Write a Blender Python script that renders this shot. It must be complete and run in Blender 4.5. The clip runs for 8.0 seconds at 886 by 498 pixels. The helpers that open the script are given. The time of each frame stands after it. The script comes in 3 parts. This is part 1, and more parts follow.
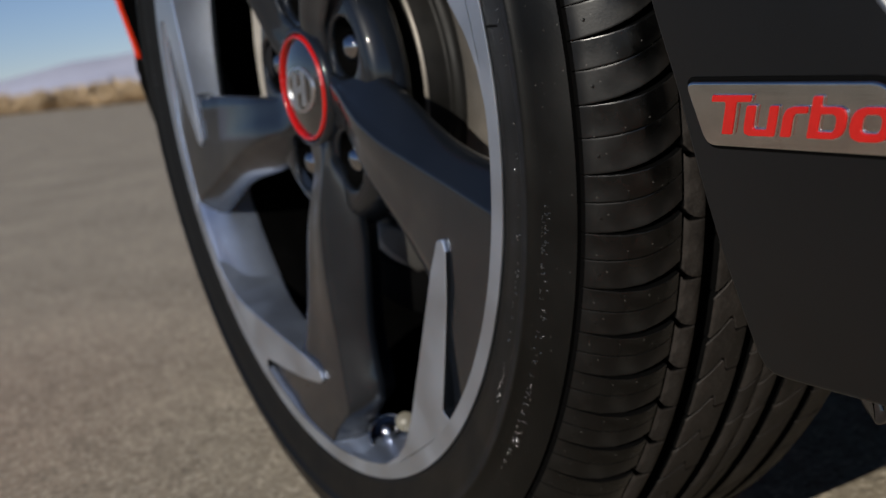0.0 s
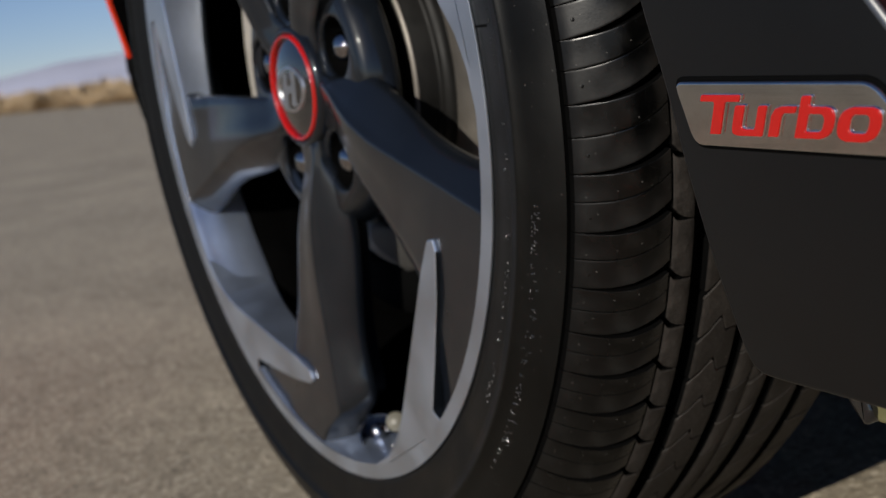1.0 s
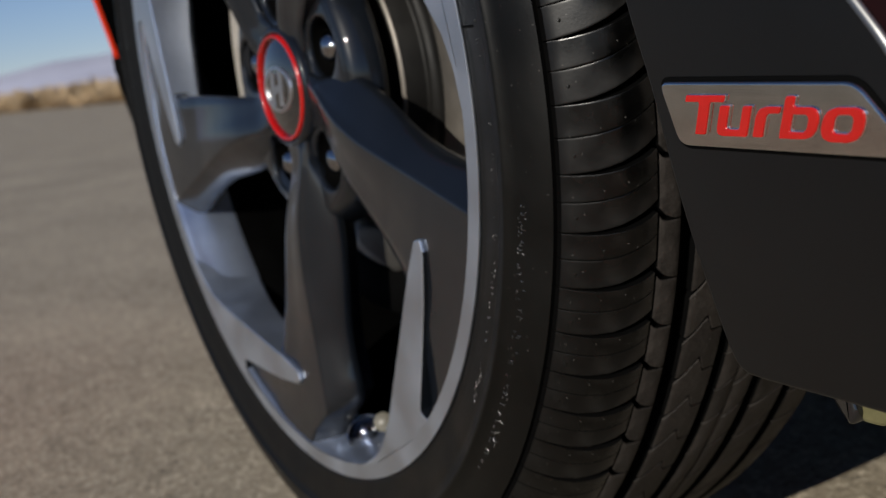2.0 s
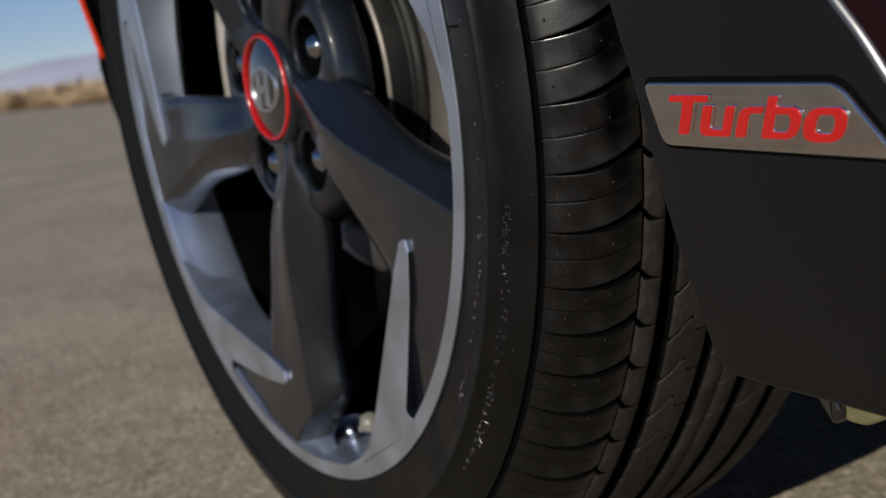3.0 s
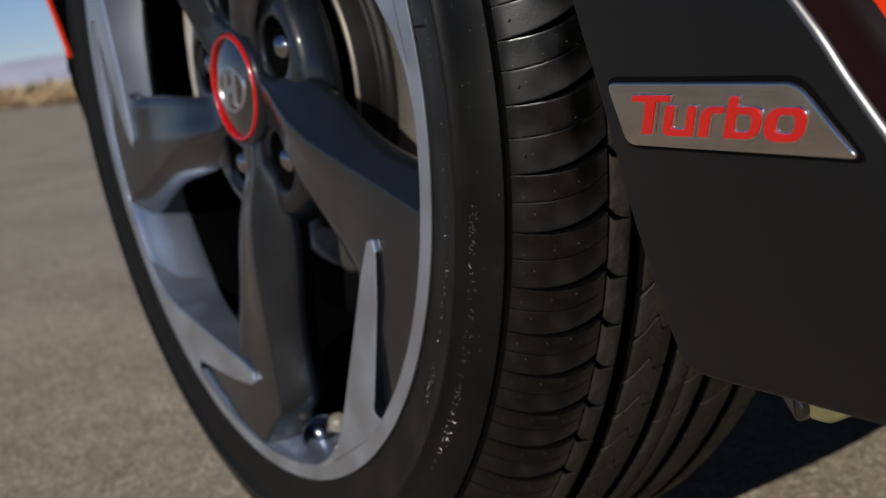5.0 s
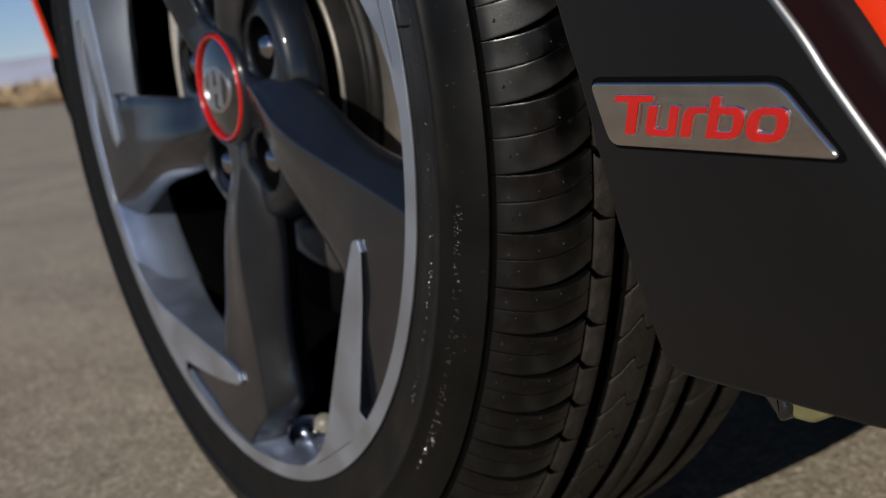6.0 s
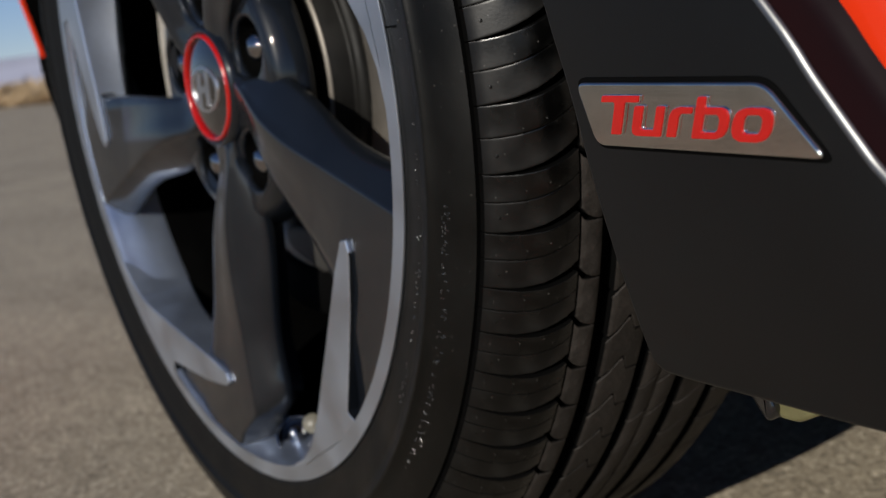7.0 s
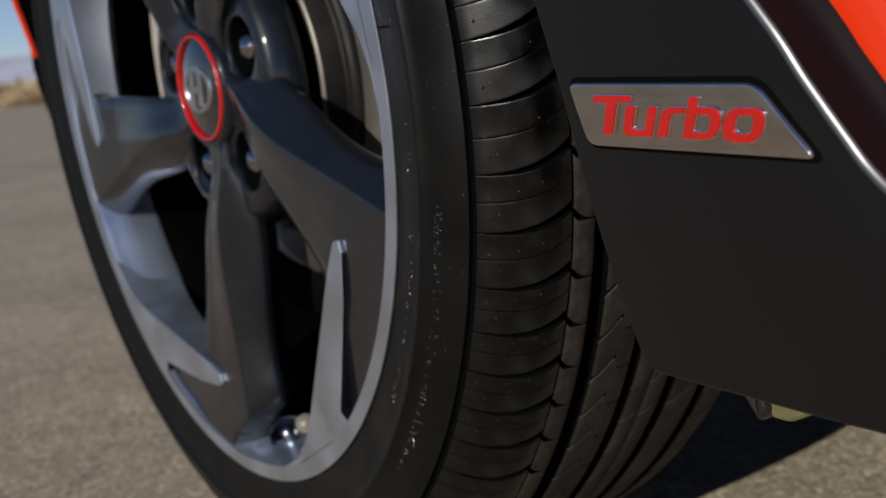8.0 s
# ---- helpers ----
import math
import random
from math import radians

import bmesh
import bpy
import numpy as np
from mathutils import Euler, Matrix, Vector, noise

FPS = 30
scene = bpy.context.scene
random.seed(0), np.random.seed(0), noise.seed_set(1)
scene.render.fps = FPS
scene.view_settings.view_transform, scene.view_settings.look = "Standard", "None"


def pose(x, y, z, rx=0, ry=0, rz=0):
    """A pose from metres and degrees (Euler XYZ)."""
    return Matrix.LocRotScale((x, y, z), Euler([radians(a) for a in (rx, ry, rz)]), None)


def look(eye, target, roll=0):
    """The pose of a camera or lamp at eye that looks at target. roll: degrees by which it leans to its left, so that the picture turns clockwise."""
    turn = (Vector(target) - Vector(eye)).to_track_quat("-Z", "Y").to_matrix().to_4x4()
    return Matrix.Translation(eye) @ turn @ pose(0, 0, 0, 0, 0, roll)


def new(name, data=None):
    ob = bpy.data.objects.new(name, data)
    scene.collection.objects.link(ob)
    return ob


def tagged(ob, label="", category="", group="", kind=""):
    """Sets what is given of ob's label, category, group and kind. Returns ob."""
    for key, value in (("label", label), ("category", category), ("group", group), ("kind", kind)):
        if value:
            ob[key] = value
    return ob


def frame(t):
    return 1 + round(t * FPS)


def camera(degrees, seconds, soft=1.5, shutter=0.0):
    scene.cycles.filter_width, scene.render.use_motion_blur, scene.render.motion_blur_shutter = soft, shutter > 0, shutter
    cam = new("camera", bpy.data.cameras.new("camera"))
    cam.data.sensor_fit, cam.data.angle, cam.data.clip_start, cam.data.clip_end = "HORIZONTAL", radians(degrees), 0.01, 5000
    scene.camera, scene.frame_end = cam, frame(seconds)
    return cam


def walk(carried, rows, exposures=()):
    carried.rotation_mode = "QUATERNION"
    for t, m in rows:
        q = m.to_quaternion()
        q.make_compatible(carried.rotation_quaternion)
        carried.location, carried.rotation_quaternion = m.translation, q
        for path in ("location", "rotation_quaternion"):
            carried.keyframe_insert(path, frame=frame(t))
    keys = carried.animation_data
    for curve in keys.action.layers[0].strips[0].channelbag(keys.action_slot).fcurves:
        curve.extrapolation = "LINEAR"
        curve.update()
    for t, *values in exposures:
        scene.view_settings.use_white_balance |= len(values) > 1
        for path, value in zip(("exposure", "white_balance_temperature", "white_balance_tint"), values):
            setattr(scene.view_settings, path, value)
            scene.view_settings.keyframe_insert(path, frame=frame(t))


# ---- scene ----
EXPO = -0.25
# ---------------------------------------------------------------- camera
cam = camera(38.42, 8.0, soft=1.15)
cam.data.dof.use_dof = True
cam.data.dof.focus_distance = 0.430
cam.data.dof.aperture_fstop = 15.5
ROWS = [
    (0.0, 0.71300, -0.28591, 0.31827, 81.083, 7.357, 60.978),
    (0.5, 0.71310, -0.28550, 0.31814, 81.067, 7.335, 60.841),
    (1.0, 0.71340, -0.28507, 0.31794, 81.050, 7.300, 60.617),
    (1.5, 0.71375, -0.28460, 0.31782, 81.030, 7.265, 60.381),
    (3.0, 0.71470, -0.28270, 0.31745, 80.949, 7.190, 59.629),
    (3.5, 0.71515, -0.28219, 0.31735, 80.912, 7.170, 59.311),
    (4.0, 0.71563, -0.28170, 0.31722, 80.880, 7.145, 59.035),
    (4.5, 0.71605, -0.28120, 0.31710, 80.846, 7.120, 58.719),
    (6.0, 0.71718, -0.27940, 0.31667, 80.769, 7.046, 57.870),
    (6.5, 0.71745, -0.27885, 0.31660, 80.740, 7.032, 57.645),
    (7.0, 0.71780, -0.27845, 0.31655, 80.718, 7.022, 57.429),
    (7.5, 0.71806, -0.27812, 0.31650, 80.703, 7.018, 57.287),
    (8.0, 0.71828, -0.27790, 0.31649, 80.690, 7.016, 57.160),
]
walk(cam, [(t, pose(x, y, z, rx, ry, rz)) for t, x, y, z, rx, ry, rz in ROWS], [(0.0, EXPO), (8.0, EXPO)])

# ---------------------------------------------------------------- light
SUN_EL, SUN_AZ = radians(20.5), radians(28.5)        # height; turn from the car's flank towards its rear
TO_SUN = Vector((math.sin(SUN_AZ) * math.cos(SUN_EL), -math.cos(SUN_AZ) * math.cos(SUN_EL), math.sin(SUN_EL)))
world = bpy.data.worlds.new("world")
scene.world = world
world.use_nodes = True
sky = world.node_tree.nodes.new("ShaderNodeTexSky")
sky.sky_type, sky.sun_disc = "NISHITA", False
sky.sun_elevation, sky.sun_rotation = SUN_EL, math.atan2(TO_SUN.x, TO_SUN.y)
sky.air_density, sky.dust_density, sky.ozone_density = 0.66, 0.0, 4.4
world.node_tree.nodes["Background"].inputs["Strength"].default_value = 0.088
haze = world.node_tree.nodes.new("ShaderNodeVectorMath")       # thin desert haze, slightly rosy
haze.operation = "MULTIPLY"
haze.inputs[1].default_value = (1.17, 1.0, 1.0)
world.node_tree.links.new(sky.outputs[0], haze.inputs[0])
world.node_tree.links.new(haze.outputs[0], world.node_tree.nodes["Background"].inputs[0])
sun_data = bpy.data.lights.new("sun", "SUN")
sun_data.energy, sun_data.angle, sun_data.color = 5.0, radians(0.55), (1.0, 0.94, 0.84)
sun = new("sun", sun_data)
sun.matrix_world = look(TO_SUN * 30, (0, 0, 0))


# ---------------------------------------------------------------- materials
def material(name, base, rough=0.5, metal=0.0, coat=0.0, vary=0.15, scale=20.0, rough_vary=0.08, bump=0.0, bump_scale=300.0, spec=0.5, coat_rough=0.05, piece=0.0, detail=4.0, specks=0.0, worn=None):
    m = bpy.data.materials.new(name)
    m.use_nodes = True
    n, l = m.node_tree.nodes, m.node_tree.links
    b = n["Principled BSDF"]
    b.inputs["Metallic"].default_value = metal
    b.inputs["Coat Weight"].default_value = coat
    b.inputs["Coat Roughness"].default_value = coat_rough
    b.inputs["Specular IOR Level"].default_value = spec
    at = n.new("ShaderNodeTexCoord")
    tex = n.new("ShaderNodeTexNoise")
    tex.inputs["Scale"].default_value, tex.inputs["Detail"].default_value = scale, detail
    l.new(at.outputs["Object"], tex.inputs["Vector"])
    fine = n.new("ShaderNodeTexNoise")
    fine.inputs["Scale"].default_value, fine.inputs["Detail"].default_value = scale * 11, 2.0
    l.new(at.outputs["Object"], fine.inputs["Vector"])
    mix = n.new("ShaderNodeMath")
    mix.operation = "MULTIPLY_ADD"
    l.new(fine.outputs["Fac"], mix.inputs[0])
    mix.inputs[1].default_value = 0.45
    l.new(tex.outputs["Fac"], mix.inputs[2])
    span = n.new("ShaderNodeMapRange")
    span.inputs["From Min"].default_value, span.inputs["From Max"].default_value = 0.45, 1.0
    span.inputs["To Min"].default_value, span.inputs["To Max"].default_value = 1 - vary, 1 + vary
    l.new(mix.outputs[0], span.inputs["Value"])
    factor = span.outputs[0]
    if piece:
        info = n.new("ShaderNodeObjectInfo")
        pr = n.new("ShaderNodeMapRange")
        pr.inputs["To Min"].default_value, pr.inputs["To Max"].default_value = 1 - piece, 1 + piece
        l.new(info.outputs["Random"], pr.inputs["Value"])
        mul = n.new("ShaderNodeMath")
        mul.operation = "MULTIPLY"
        l.new(factor, mul.inputs[0])
        l.new(pr.outputs[0], mul.inputs[1])
        factor = mul.outputs[0]
    col = n.new("ShaderNodeVectorMath")
    col.operation = "SCALE"
    col.inputs[0].default_value = base
    l.new(factor, col.inputs["Scale"])
    colour = col.outputs[0]
    if specks:
        # pale specks: dust, and tiny glints of the rubber painted into the base colour
        cells = n.new("ShaderNodeTexVoronoi")
        cells.inputs["Scale"].default_value = 560
        l.new(at.outputs["Object"], cells.inputs["Vector"])
        split = n.new("ShaderNodeSeparateColor")
        l.new(cells.outputs["Color"], split.inputs[0])
        size = n.new("ShaderNodeMapRange")
        size.inputs["From Min"].default_value, size.inputs["From Max"].default_value = 0.84, 1.0
        size.inputs["To Min"].default_value, size.inputs["To Max"].default_value = 0.0, 0.22
        l.new(split.outputs[0], size.inputs["Value"])
        spot = n.new("ShaderNodeMath")
        spot.operation = "LESS_THAN"
        l.new(cells.outputs["Distance"], spot.inputs[0])
        l.new(size.outputs[0], spot.inputs[1])
        dusty = n.new("ShaderNodeMix")
        dusty.data_type = "RGBA"
        l.new(spot.outputs[0], dusty.inputs["Factor"])
        l.new(colour, dusty.inputs["A"])
        dusty.inputs["B"].default_value = (specks, specks * 0.95, specks * 0.88, 1)
        colour = dusty.outputs["Result"]
    if worn:
        # dusty contact patch towards the middle of the tread
        place = n.new("ShaderNodeSeparateXYZ")
        l.new(at.outputs["Object"], place.inputs[0])
        edge = n.new("ShaderNodeMath")
        edge.operation = "MULTIPLY_ADD"
        l.new(tex.outputs["Fac"], edge.inputs[0])
        edge.inputs[1].default_value = 0.016
        l.new(place.outputs[1], edge.inputs[2])
        band = n.new("ShaderNodeMapRange")
        band.inputs["From Min"].default_value, band.inputs["From Max"].default_value = 0.040, 0.050
        l.new(edge.outputs[0], band.inputs["Value"])
        dust = n.new("ShaderNodeMix")
        dust.data_type = "RGBA"
        l.new(band.outputs[0], dust.inputs["Factor"])
        l.new(colour, dust.inputs["A"])
        dust.inputs["B"].default_value = (*worn, 1)
        colour = dust.outputs["Result"]
        # pale scuffs
        rub = n.new("ShaderNodeTexNoise")
        rub.inputs["Scale"].default_value, rub.inputs["Detail"].default_value = 75, 6
        l.new(at.outputs["Object"], rub.inputs["Vector"])
        amount = n.new("ShaderNodeMapRange")
        amount.inputs["From Min"].default_value, amount.inputs["From Max"].default_value, amount.inputs["To Max"].default_value = 0.52, 0.78, 0.30
        l.new(rub.outputs["Fac"], amount.inputs["Value"])
        scuff = n.new("ShaderNodeMix")
        scuff.data_type = "RGBA"
        l.new(amount.outputs[0], scuff.inputs["Factor"])
        l.new(colour, scuff.inputs["A"])
        scuff.inputs["B"].default_value = (0.022, 0.021, 0.019, 1)
        colour = scuff.outputs["Result"]
    l.new(colour, b.inputs["Base Color"])
    rr = n.new("ShaderNodeMapRange")
    rr.inputs["From Min"].default_value, rr.inputs["From Max"].default_value = 0.3, 0.7
    rr.inputs["To Min"].default_value, rr.inputs["To Max"].default_value = max(rough - rough_vary, 0.01), min(rough + rough_vary, 1)
    l.new(tex.outputs["Fac"], rr.inputs["Value"])
    l.new(rr.outputs[0], b.inputs["Roughness"])
    if bump:
        bt = n.new("ShaderNodeTexNoise")
        bt.inputs["Scale"].default_value, bt.inputs["Detail"].default_value = bump_scale, 3.0
        l.new(at.outputs["Object"], bt.inputs["Vector"])
        bn = n.new("ShaderNodeBump")
        bn.inputs["Strength"].default_value, bn.inputs["Distance"].default_value = bump, 0.3 / bump_scale
        l.new(bt.outputs["Fac"], bn.inputs["Height"])
        l.new(bn.outputs[0], b.inputs["Normal"])
    return m


def asphalt():
    """Old road: pale and dark stone grains a few millimetres wide in a dusty binder, with broad stains."""
    m = bpy.data.materials.new("worn_asphalt")
    m.use_nodes = True
    n, l = m.node_tree.nodes, m.node_tree.links
    b = n["Principled BSDF"]
    b.inputs["Roughness"].default_value = 0.92
    b.inputs["Specular IOR Level"].default_value = 0.25
    at = n.new("ShaderNodeTexCoord")
    grain = n.new("ShaderNodeTexVoronoi")
    grain.inputs["Scale"].default_value = 260
    broad = n.new("ShaderNodeTexNoise")
    broad.inputs["Scale"].default_value, broad.inputs["Detail"].default_value = 2.2, 5
    patch = n.new("ShaderNodeTexNoise")
    patch.inputs["Scale"].default_value, patch.inputs["Detail"].default_value = 26, 4
    for node in (grain, broad, patch):
        l.new(at.outputs["Object"], node.inputs["Vector"])
    sep = n.new("ShaderNodeSeparateColor")
    l.new(grain.outputs["Color"], sep.inputs[0])
    ramp = n.new("ShaderNodeValToRGB")
    ramp.color_ramp.elements[0].position, ramp.color_ramp.elements[0].color = 0.0, (0.21, 0.178, 0.135, 1)
    ramp.color_ramp.elements[1].position, ramp.color_ramp.elements[1].color = 1.0, (0.62, 0.54, 0.42, 1)
    for place, colour in ((0.25, (0.34, 0.289, 0.216, 1)), (0.8, (0.40, 0.342, 0.257, 1))):
        ramp.color_ramp.elements.new(place).color = colour
    l.new(sep.outputs[0], ramp.inputs[0])
    total = n.new("ShaderNodeMath")
    total.operation = "MULTIPLY_ADD"
    l.new(patch.outputs["Fac"], total.inputs[0])
    total.inputs[1].default_value = 0.7
    l.new(broad.outputs["Fac"], total.inputs[2])
    span = n.new("ShaderNodeMapRange")
    span.inputs["From Min"].default_value, span.inputs["From Max"].default_value = 0.55, 1.15
    span.inputs["To Min"].default_value, span.inputs["To Max"].default_value = 0.78, 1.22
    l.new(total.outputs[0], span.inputs["Value"])
    col = n.new("ShaderNodeVectorMath")
    col.operation = "SCALE"
    l.new(ramp.outputs[0], col.inputs[0])
    l.new(span.outputs[0], col.inputs["Scale"])
    l.new(col.outputs[0], b.inputs["Base Color"])
    bn = n.new("ShaderNodeBump")
    bn.inputs["Strength"].default_value, bn.inputs["Distance"].default_value = 0.5, 0.0012
    bn.invert = True
    l.new(grain.outputs["Distance"], bn.inputs["Height"])
    l.new(bn.outputs[0], b.inputs["Normal"])
    return m


ASPHALT = asphalt()
SOIL = material("dry_soil", (0.36, 0.28, 0.18), 0.95, vary=0.25, scale=0.4, bump=0.6, bump_scale=12)
RUBBER = material("tyre_rubber", (0.0026, 0.0026, 0.0023), 0.42, spec=0.20, specks=0.04, vary=0.3, scale=25, rough_vary=0.1, bump=0.12, bump_scale=900)
SHOULDER = material("shoulder_rubber", (0.0010, 0.0010, 0.0010), 0.33, spec=0.33, specks=0.055, vary=0.5, scale=40, rough_vary=0.20, bump=0.08, bump_scale=700, piece=0.25, worn=(0.0190, 0.0166, 0.0150))
TREAD = material("tread_rubber", (0.0255, 0.0222, 0.0200), 0.65, spec=0.18, specks=0.10, vary=0.75, scale=75, rough_vary=0.14, bump=0.4, bump_scale=420, piece=0.2)
SHINY_RUBBER = material("glossy_rubber", (0.020, 0.020, 0.019), 0.18, spec=0.9, coat=0.4, coat_rough=0.14)
# same rubber, near black and dull: the shade inside the grooves is in its colour
GROOVE_SHADE = material("shaded_groove_rubber", (0.0012, 0.0012, 0.0012), 0.9, spec=0.05)
DARK_PAINT = material("dark_grey_wheel_paint", (0.0054, 0.0070, 0.0098), 0.34, metal=0.0, spec=0.11, coat=0.85, coat_rough=0.035, vary=0.12, scale=30)
DARK_PAINT.node_tree.nodes["Principled BSDF"].inputs["Coat IOR"].default_value = 1.5
SILVER = material("machined_silver", (0.49, 0.53, 0.59), 0.50, metal=1.0, coat=0.35, coat_rough=0.03, vary=0.02, scale=30)
BARREL = material("silver_barrel_paint", (0.53, 0.62, 0.80), 0.36, metal=0.9, coat=1.0, coat_rough=0.04, vary=0.08, scale=18)
NUT_STEEL = material("dark_chrome", (0.34, 0.34, 0.35), 0.09, metal=1.0, vary=0.05)
SKIRT_EDGE = material("satin_charcoal_edge", (0.0045, 0.0044, 0.0042), 0.36, spec=1.0, coat=1.0, coat_rough=0.34)
SKIRT_EDGE.node_tree.nodes["Principled BSDF"].inputs["Coat IOR"].default_value = 2.0
DARK_BARREL = material("near_black_barrel", (0.0015, 0.0015, 0.0015), 0.9, spec=0.0, vary=0.3, scale=30)

CHROME = material("chrome", (0.80, 0.80, 0.80), 0.07, metal=1.0, vary=0.03, rough_vary=0.03)
PLATE = material("satin_chrome_plate", (0.53, 0.52, 0.50), 0.08, metal=1.0, vary=0.10, scale=90, rough_vary=0.05)
RED_LETTER = material("red_enamel", (0.41, 0.005, 0.003), 0.22, coat=0.8, vary=0.10, scale=60)
RED_PAINT = material("red_car_paint", (0.72, 0.035, 0.006), 0.35, coat=1.0, vary=0.03)
SKIRT = material("satin_charcoal_plastic", (0.0030, 0.0032, 0.0034), 0.42, spec=0.32, vary=0.12, scale=14, rough_vary=0.04, bump=0.03, bump_scale=1200)
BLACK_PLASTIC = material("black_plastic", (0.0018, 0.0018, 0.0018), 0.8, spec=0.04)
LEDGE = material("dark_maroon_ledge", (0.0085, 0.0046, 0.0060), 0.60, spec=0.05, vary=0.1)
GLOSS_BLACK = material("gloss_black", (0.006, 0.006, 0.007), 0.12, coat=0.7)
CAP_BLACK = material("smoked_cap_lacquer", (0.005, 0.005, 0.006), 0.06, spec=0.6, coat=1.0, coat_rough=0.03, vary=0.05, rough_vary=0.02)
CAP_BLACK.node_tree.nodes["Principled BSDF"].inputs["Coat IOR"].default_value = 1.55
EMBLEM_SILVER = material("satin_silver", (0.62, 0.63, 0.65), 0.36, metal=1.0, vary=0.05)
DISC = material("brake_disc_steel", (0.21, 0.19, 0.165), 0.45, metal=0.5, vary=0.2, scale=60)
CAST = material("cast_iron", (0.0075, 0.0071, 0.0064), 0.55, metal=0.3, spec=0.3, vary=0.25, scale=60)
KNUCKLE = material("rough_cast_alloy", (0.038, 0.036, 0.033), 0.6, metal=0.2, vary=0.3, scale=55, bump=0.3, bump_scale=260)
PALE_CAST = material("bright_cast_alloy", (0.46, 0.42, 0.36), 0.5, metal=0.2, vary=0.2, scale=50)
PALE_CAP = material("pale_cream_plastic", (0.15, 0.14, 0.11), 0.4, vary=0.15, scale=90)
YELLOWED = material("yellowed_plastic", (0.13, 0.12, 0.055), 0.55, vary=0.25, scale=120)
SCRUB = material("dry_scrub", (0.44, 0.325, 0.20), 0.95, vary=0.3, scale=0.35)
# pale blue-mauve base: the haze of distance is mixed into the rock's colour
ROCK = material("haze_tinted_rock", (0.55, 0.56, 0.67), 1.0, vary=0.2, scale=0.004)


# ---------------------------------------------------------------- mesh helpers
def mesh(name, verts, faces, mat, smooth=True):
    me = bpy.data.meshes.new(name)
    me.from_pydata([tuple(v) for v in verts], [], faces)
    me.materials.append(mat)
    if smooth:
        me.polygons.foreach_set("use_smooth", [True] * len(me.polygons))
    me.update()
    return me


def fix(me):
    bm = bmesh.new()
    bm.from_mesh(me)
    bmesh.ops.remove_doubles(bm, verts=bm.verts, dist=1e-6)
    bmesh.ops.recalc_face_normals(bm, faces=bm.faces)
    bm.to_mesh(me)
    bm.free()
    return me


def sharp(ob, degrees=35):
    ob.data.set_sharp_from_angle(angle=radians(degrees))
    return ob


def child(name, me, parent, label="", m=None):
    ob = new(name, me)
    ob.parent = parent
    if m is not None:
        ob.matrix_local = m
    if label:
        ob["label"] = label
    return ob


def lathe(profile, mat, steps=180, closed=False, a0=0.0, a1=360.0):
    """Turns rows of (radius, outward) about the wheel's axis: x back, z up, outward is -y."""
    full = abs(a1 - a0) >= 359.9
    n = steps if full else steps + 1
    verts, faces = [], []
    for i in range(n):
        a = radians(a0 + (a1 - a0) * i / steps)
        for r, o in profile:
            verts.append((r * math.cos(a), -o, r * math.sin(a)))
    k = len(profile)
    for i in range(steps):
        j = (i + 1) % n
        for p in range(k if closed else k - 1):
            q = (p + 1) % k
            faces.append((i * k + p, i * k + q, j * k + q, j * k + p))
    return fix(mesh("lathe", verts, faces, mat))


def prism(outline, o0, o1, mat, bevel=0.0, segments=2):
    """An outline of (x, z) made solid between outward o0 (back) and o1 (front), the front edge rounded."""
    bm = bmesh.new()
    vs = [bm.verts.new((x, -o1, z)) for x, z in outline]
    face = bm.faces.new(vs)
    back = bmesh.ops.extrude_face_region(bm, geom=[face], use_keep_orig=True)
    moved = [g for g in back["geom"] if isinstance(g, bmesh.types.BMVert)]
    bmesh.ops.translate(bm, verts=moved, vec=(0, o1 - o0, 0))
    if bevel:
        front = [e for e in bm.edges if all(abs(v.co.y + o1) < 1e-7 for v in e.verts)]
        bmesh.ops.bevel(bm, geom=front, offset=bevel, segments=segments, profile=0.5, affect="EDGES")
    bmesh.ops.recalc_face_normals(bm, faces=bm.faces)
    me = bpy.data.meshes.new("prism")
    bm.to_mesh(me)
    bm.free()
    me.materials.append(mat)
    me.polygons.foreach_set("use_smooth", [True] * len(me.polygons))
    return me


def grid(rows, mat, smooth=True):
    """A sheet from equal rows of points."""
    k = len(rows[0])
    faces = [(i * k + j, i * k + j + 1, (i + 1) * k + j + 1, (i + 1) * k + j) for i in range(len(rows) - 1) for j in range(k - 1)]
    return mesh("sheet", [p for row in rows for p in row], faces, mat, smooth)


def box(x0, x1, y0, y1, z0, z1, mat, bevel=0.003):
    bm = bmesh.new()
    bmesh.ops.create_cube(bm, size=1)
    for v in bm.verts:
        v.co = Vector(((x0 + x1) / 2 + v.co.x * (x1 - x0), (y0 + y1) / 2 + v.co.y * (y1 - y0), (z0 + z1) / 2 + v.co.z * (z1 - z0)))
    if bevel:
        bmesh.ops.bevel(bm, geom=list(bm.edges), offset=bevel, segments=2, profile=0.5, affect="EDGES")
    me = bpy.data.meshes.new("box")
    bm.to_mesh(me)
    bm.free()
    me.materials.append(mat)
    return me


def rounded(points, radius, steps=5):
    out = []
    n = len(points)
    for i, p in enumerate(points):
        p, a, b = Vector(p), Vector(points[i - 1]), Vector(points[(i + 1) % n])
        u, v = (a - p).normalized(), (b - p).normalized()
        r = min(radius, (a - p).length * 0.45, (b - p).length * 0.45)
        s, e = p + u * r, p + v * r
        for k in range(steps + 1):
            t = k / steps
            q = s * (1 - t) ** 2 + p * 2 * t * (1 - t) + e * t ** 2
            out.append((q.x, q.y))
    return out


def polar(r, a):
    return (r * math.cos(radians(a)), r * math.sin(radians(a)))


